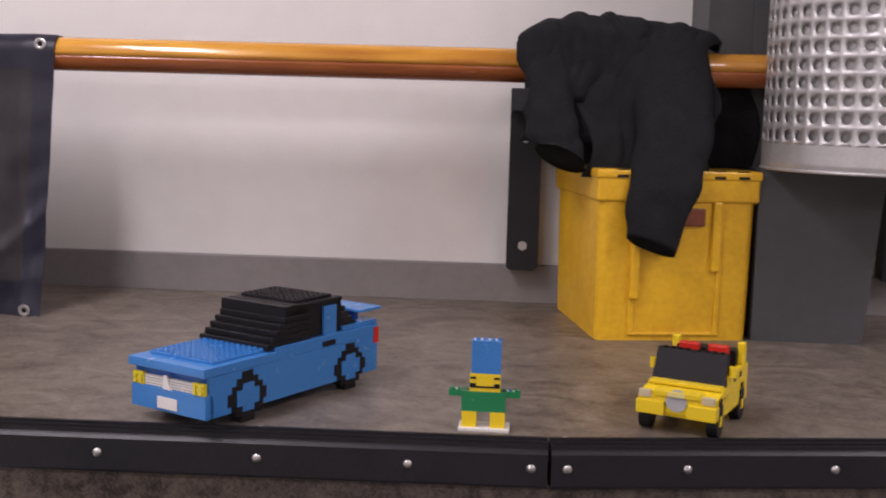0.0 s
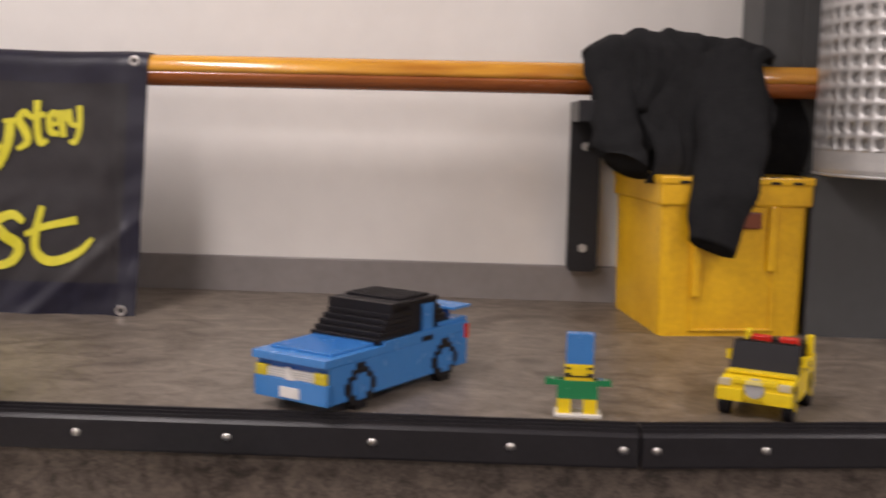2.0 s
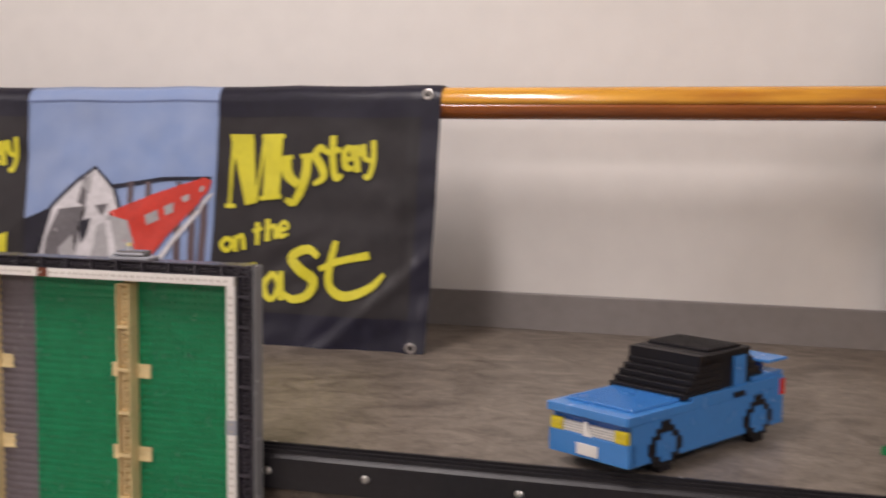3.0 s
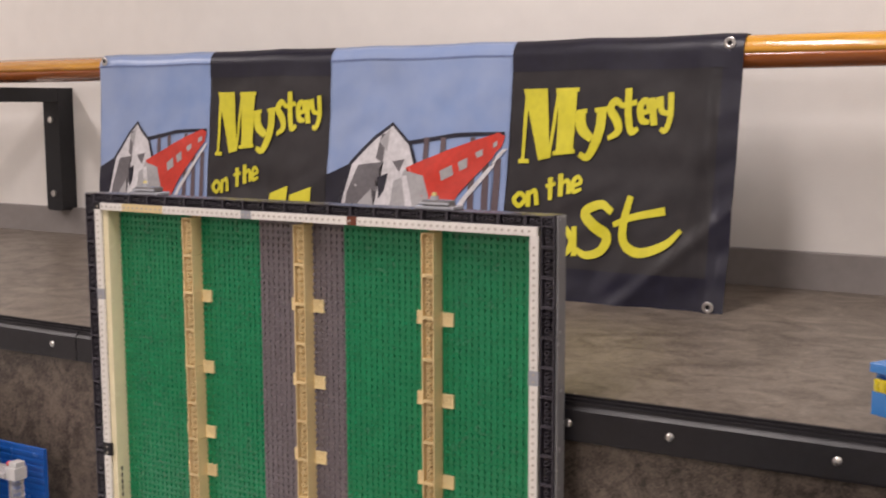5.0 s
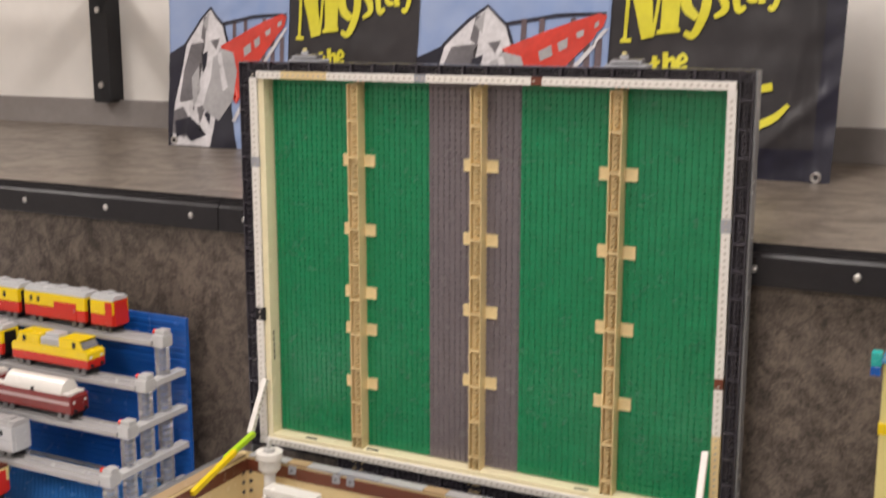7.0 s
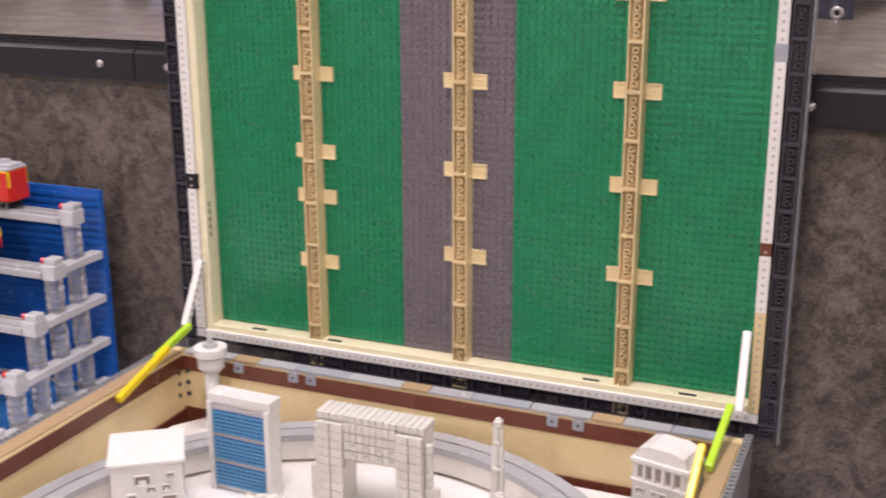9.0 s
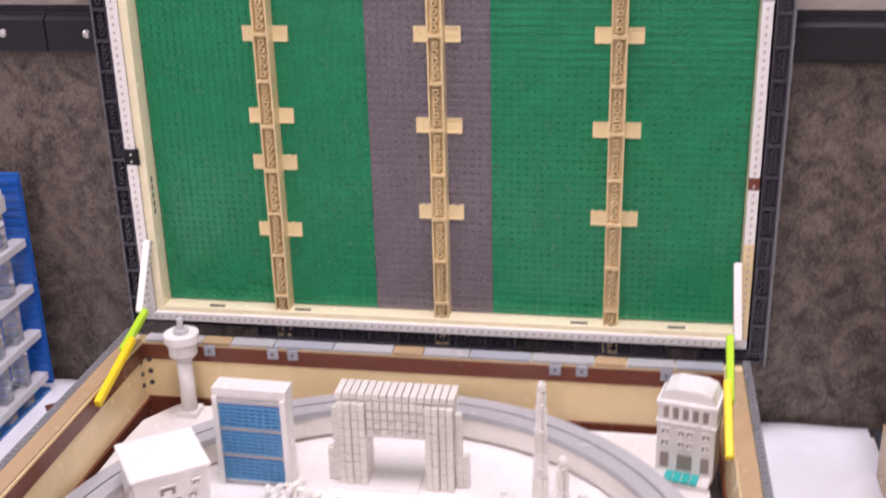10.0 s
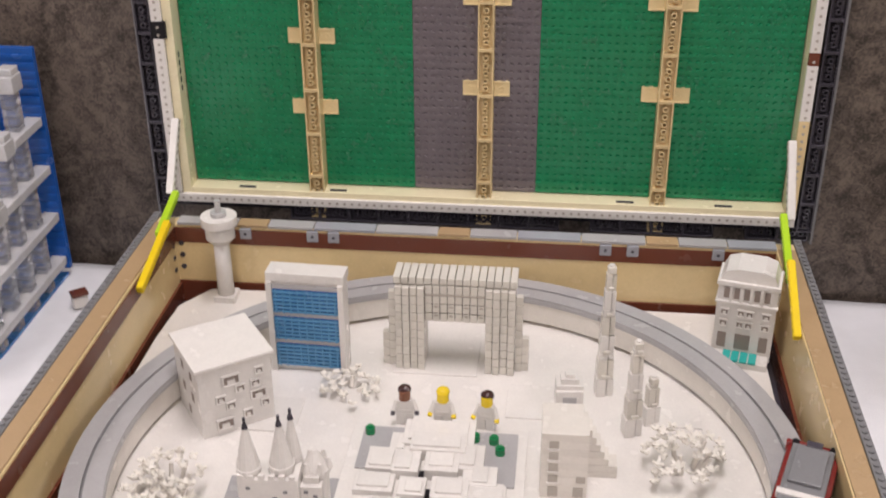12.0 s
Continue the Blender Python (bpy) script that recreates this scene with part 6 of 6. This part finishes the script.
def coach(x, k, length, h_, low, up, roof, lab, doors=(), eyes=(), patch=None):
    """A boxy coach: sill, side, overhanging roof with vents, doors and small windows at parts of its length."""
    t, hl = train(x, k, length, lab)
    w, z0, z1, z2 = 0.0175, 0.0105, 0.0105 + h_ * 0.36, 0.0105 + h_ * 0.80
    part("lower_body", B((-hl, hl, -w, w, z0, z1), bev=0.0008), low, t)
    part("upper_body", B((-hl, hl, -w, w, z1 + 0.0002, z2), bev=0.0008), up, t)
    part("roof", B((-hl - 0.0005, hl + 0.0005, -w + 0.001, w - 0.001, z2 + 0.0002, z2 + h_ * 0.10), (-hl, hl, -w + 0.006, w - 0.006, z2 + h_ * 0.10, z2 + h_ * 0.17), bev=0.0012), roof, t)
    n_ = max(1, int(length / 0.032))
    for q in range(n_):
        xx = -hl + 2 * hl * (q + 0.5) / n_
        part("roof_vent", B((xx - 0.006, xx + 0.006, -0.008, 0.008, z2 + h_ * 0.17, z2 + h_ * 0.17 + 0.003), bev=0.0006), roof, t)
    for p0, p1 in doors:
        d_ = part("door", B((-hl + 2 * hl * p0, -hl + 2 * hl * p1, -w - 0.0008, -w + 0.0006, z0 + 0.001, z1 + h_ * 0.22), bev=0.0003), low, t)
        part("handle", B((-hl + 2 * hl * p1 - 0.004, -hl + 2 * hl * p1 - 0.003, -w - 0.0014, -w - 0.0008, z1 - 0.003, z1 + 0.003)), MGREY, d_)
    for p in eyes:
        part("window", B((-hl + 2 * hl * p - 0.0024, -hl + 2 * hl * p + 0.0024, -w - 0.0006, -w + 0.0006, z1 + h_ * 0.14, z1 + h_ * 0.32)), BLACK, t)
    if patch:
        part("sign", B((-hl + 2 * hl * patch[0], -hl + 2 * hl * patch[1], -w - 0.0008, -w + 0.0004, z0 + h_ * 0.16, z0 + h_ * 0.34)), WHITE, t, "white plate")
    part("gangway", B((hl, hl + 0.0012, -0.011, 0.011, z0, z2 - 0.003), (-hl - 0.0012, -hl, -0.011, 0.011, z0, z2 - 0.003)), low if doors == () else BLACK, t)
    return t


def loco(x, k, length, h_, low, up, roof, lab, band=None, round_roof=False):
    """A locomotive with sloped noses, a cab at each end and a lower middle roof."""
    t, hl = train(x, k, length, lab)
    w, z0 = 0.0175, 0.0105
    part("sill", B((-hl, hl, -w, w, z0, z0 + h_ * 0.26), bev=0.0008), low, t)
    bm = bmesh.new()
    a_, b_, c_ = z0 + h_ * 0.262, z0 + h_ * 0.52, z0 + h_ * 0.82
    poly(bm, [(-hl, a_), (hl, a_), (hl, b_ - 0.003), (hl - 0.004, b_), (-hl + 0.004, b_), (-hl, b_ - 0.003)], -w, w)
    part("body", bm, up, t)
    if band:
        part("band", B((-hl + 0.003, hl - 0.003, -w - 0.0008, w + 0.0008, a_, a_ + h_ * 0.10)), band, t, "pale side band")
    if round_roof:
        bm = bmesh.new()
        n_ = 14
        rows_ = [[bm.verts.new((xx, -0.0165 * math.cos(math.pi * q / n_), b_ + h_ * 0.40 * math.sin(math.pi * q / n_))) for q in range(n_ + 1)] for xx in (-hl + 0.018, hl - 0.018)]
        for q in range(n_):
            bm.faces.new((rows_[0][q], rows_[0][q + 1], rows_[1][q + 1], rows_[1][q]))
        bm.faces.new(rows_[0]), bm.faces.new(rows_[1][::-1])
        bmesh.ops.recalc_face_normals(bm, faces=bm.faces)
        part("roof", bm, roof, t, "rounded white roof")
        part("roof_gap", B((-0.003, 0.003, -0.0172, 0.0172, b_, b_ + h_ * 0.12)), BLACK, t)
        for s_ in (-1, 1):
            part("cab_top", B((s_ * (hl - 0.010) - 0.006, s_ * (hl - 0.010) + 0.006, -w + 0.002, w - 0.002, b_, b_ + 0.004), bev=0.0008), WHITE, t)
            part("lamp", B((s_ * (hl - 0.004) - 0.0025, s_ * (hl - 0.004) + 0.0025, -0.012, -0.008, b_, b_ + 0.005)), WHITE, t)
    else:
        for s_ in (-1, 1):
            bm = bmesh.new()
            poly(bm, [(s_ * (hl - 0.010), b_), (s_ * (hl - 0.016), c_ - 0.003), (s_ * (hl - 0.012), c_), (s_ * (hl - 0.055), c_), (s_ * (hl - 0.055), b_)], -w + 0.001, w - 0.001)
            cab = part("cab", bm, up, t)
            bm = bmesh.new()
            poly(bm, [(s_ * (hl - 0.0085), b_ + 0.002), (s_ * (hl - 0.0135), c_ - 0.0035), (s_ * (hl - 0.016), c_ - 0.0035), (s_ * (hl - 0.011), b_ + 0.002)], -w + 0.003, w - 0.003)
            part("windscreen", bm, MGREY, cab, "grey windscreen")
            part("window", B((s_ * (hl - 0.026) - 0.003, s_ * (hl - 0.026) + 0.003, -w + 0.0002, -w + 0.0014, b_ + 0.002, c_ - 0.004)), BLACK, cab)
        part("roof", B((-hl + 0.056, hl - 0.056, -w + 0.003, w - 0.003, b_, c_ - 0.003), (-hl + 0.062, hl - 0.062, -0.010, 0.010, c_ - 0.003, c_ + 0.003), bev=0.001), roof, t, "pale grey roof equipment")
        part("grille", B((-hl + 0.060, hl - 0.060, -w + 0.0022, -w + 0.0032, b_ + 0.001, c_ - 0.005)), LGREY, t)
    for s_ in (-1, 1):
        part("headlight", R(((hl - 0.001, s_ * 0.011, z0 + h_ * 0.33), (hl + 0.001, s_ * 0.011, z0 + h_ * 0.33), 0.0022), seg=8), WHITE, t)
        part("buffer", R(((hl, s_ * 0.010, z0 + h_ * 0.08), (hl + 0.003, s_ * 0.010, z0 + h_ * 0.08), 0.0026), seg=8), BLACK, t)
    return t


GRW = plastic("pale_grey_plastic", (0.50, 0.50, 0.51))
PINK = plastic("pale_pink_plastic", (0.48, 0.33, 0.32))
end = coach(-1.496, 0, 0.044, 0.046, RED, YELLOW, GRW, "red and yellow model railcar with red end on the top shelf")
part("end_panel", B((0.0212, 0.0236, -0.0135, 0.0135, 0.0105, 0.0475), bev=0.0006), RED, end, "tall red end wall")
part("side_door", B((0.008, 0.0208, -0.0184, -0.0170, 0.0115, 0.0462), bev=0.0003), RED, end)
coach(-1.549, 0, 0.124, 0.046, RED, YELLOW, GRW, "red and yellow model coach with a red door", doors=((0.50, 0.86),), eyes=(0.12, 0.24))
coach(-1.684, 0, 0.130, 0.046, RED, YELLOW, GRW, "red and yellow model coach with a white plate", eyes=(0.60, 0.78), patch=(0.42, 0.68), doors=((0.02, 0.06),))
loco(-1.510, 1, 0.152, 0.050, RED, YELLOW, GRW, "yellow model locomotive with red sill on a shelf")
coach(-1.682, 1, 0.130, 0.046, RED, YELLOW, GRW, "red and yellow model coach on a shelf", eyes=(0.84,), doors=((0.02, 0.06),))
loco(-1.508, 2, 0.150, 0.050, DRED, DRED, WHITE, "dark red model locomotive with rounded white roof", band=PINK, round_roof=True)
coach(-1.664, 2, 0.150, 0.044, DRED, PINK, WHITE, "dark red and pale model coach on a shelf", eyes=(0.5, 0.7, 0.9))
coach(-1.585, 3, 0.150, 0.046, GRW, GRW, LGREY, "pale grey model tram on a lower shelf", eyes=(0.5, 0.62, 0.74, 0.86))
coach(-1.590, 4, 0.140, 0.046, RED, PALE, BROWN, "cream and red model tram on the lowest shelf", eyes=(0.3, 0.5, 0.7, 0.88))
# small white signal piece lying on the cloth
t = thing("small_brick", "small brown and white brick piece on the tablecloth", "brick", pose(-1.372, 1.046, TABLE_Z + 0.008, 0, 0, 40))
part("brick", B((-0.008, 0.008, -0.005, 0.005, 0, 0.014), bev=0.0008), CREAMW, t)
part("cap", B((-0.009, 0.009, -0.006, 0.006, 0.014, 0.019), bev=0.0008), BROWN, t)

# --- pale yellow model facade beside the suitcase ---
fac = thing("model_facade", "pale yellow brick-built model facade with green plants and azure trim", "model building", pose(-0.436, 1.0, TABLE_Z + 0.006))
FH = 1.147 - TABLE_Z - 0.006
part("pier", B((0.0, 0.026, 0, 0.04, 0.06, FH - 0.075), bev=0.0008), PALE, fac)
part("pier_band", B((-0.0012, 0.0272, -0.0015, 0.04, FH - 0.075, FH - 0.063), bev=0.0006), YELLOW, fac)
bm = bmesh.new()
arcp = [(0.026 + 0.055 - 0.055 * math.cos(a), FH - 0.075 + 0.040 * math.sin(a)) for a in [math.pi * k / 16 for k in range(17)]]
poly(bm, [(0.0, FH - 0.063), (0.0, FH), (0.162, FH), (0.162, FH - 0.063)] + [(0.136, FH - 0.063)] + [p for p in arcp[::-1] if p[1] > FH - 0.062] + [(0.026, FH - 0.063)], 0, 0.04)
part("arch", bm, PALE, fac)
part("pier", B((0.136, 0.162, 0, 0.04, 0.06, FH - 0.0635), bev=0.0008), PALE, fac)
part("arch_back", B((0.0, 0.162, 0.0405, 0.046, 0.06, FH - 0.01)), BROWN, fac)
part("trim_plate", B((-0.002, 0.166, -0.004, 0.046, FH, FH + 0.0035)), AZURE, fac, "light azure plate")
part("trim_block", B((-0.012, -0.0021, -0.004, 0.010, FH - 0.004, FH + 0.010), bev=0.0008), TEAL, fac)
part("trim_block", B((-0.012, -0.0021, -0.004, 0.010, FH - 0.014, FH - 0.0045), bev=0.0008), DBLUE, fac)
tagged(part("studs", studs_mesh("studs", [(0.003 + i * S, 0.004 + j * S, FH + 0.0035) for i in range(20) for j in range(5)], PALE), None, fac), kind="stuff")
part("plinth", B((-0.050, 0.17, -0.06, 0.046, 0, 0.06), bev=0.001), DTAN, fac)
for x, z, r_ in ((-0.036, 0.075, 12), (-0.018, 0.130, 10)):
    sl = bmesh.new()
    box(sl, -0.004, 0.004, -0.02, 0.02, -0.028, 0.028, bev=0.001)
    part("slope", sl, YELLOW, fac, m=pose(x, -0.02, z, 0, -20, 0))
part("side_wall", B((-0.03, -0.0005, -0.02, 0.03, 0.06, 0.12), (-0.014, -0.0005, -0.018, 0.028, 0.12, 0.17), bev=0.0008), PALE, fac)
rs = random.Random(9)
for cx, cy, cz in ((-0.020, -0.045, 0.135), (-0.020, -0.05, 0.100), (-0.006, -0.03, 0.175)):
    bm = bmesh.new()
    for k in range(26):
        s = rs.uniform(0.004, 0.008)
        m = pose(cx + rs.uniform(-0.016, 0.02), cy + rs.uniform(-0.015, 0.015), cz + rs.uniform(-0.008, 0.008), rs.uniform(-40, 40), rs.uniform(-40, 40), rs.uniform(0, 360))
        box(bm, -s, s, -s * 0.55, s * 0.55, -0.0012, 0.0012, m=m)
    part("foliage", bm, FIGGREEN, fac, "green leaf pieces")
part("shelf", B((-0.028, 0.02, -0.065, 0.0, 0.088, 0.0915), (-0.028, 0.02, -0.06, 0.0, 0.1225, 0.126)), DTAN, fac)
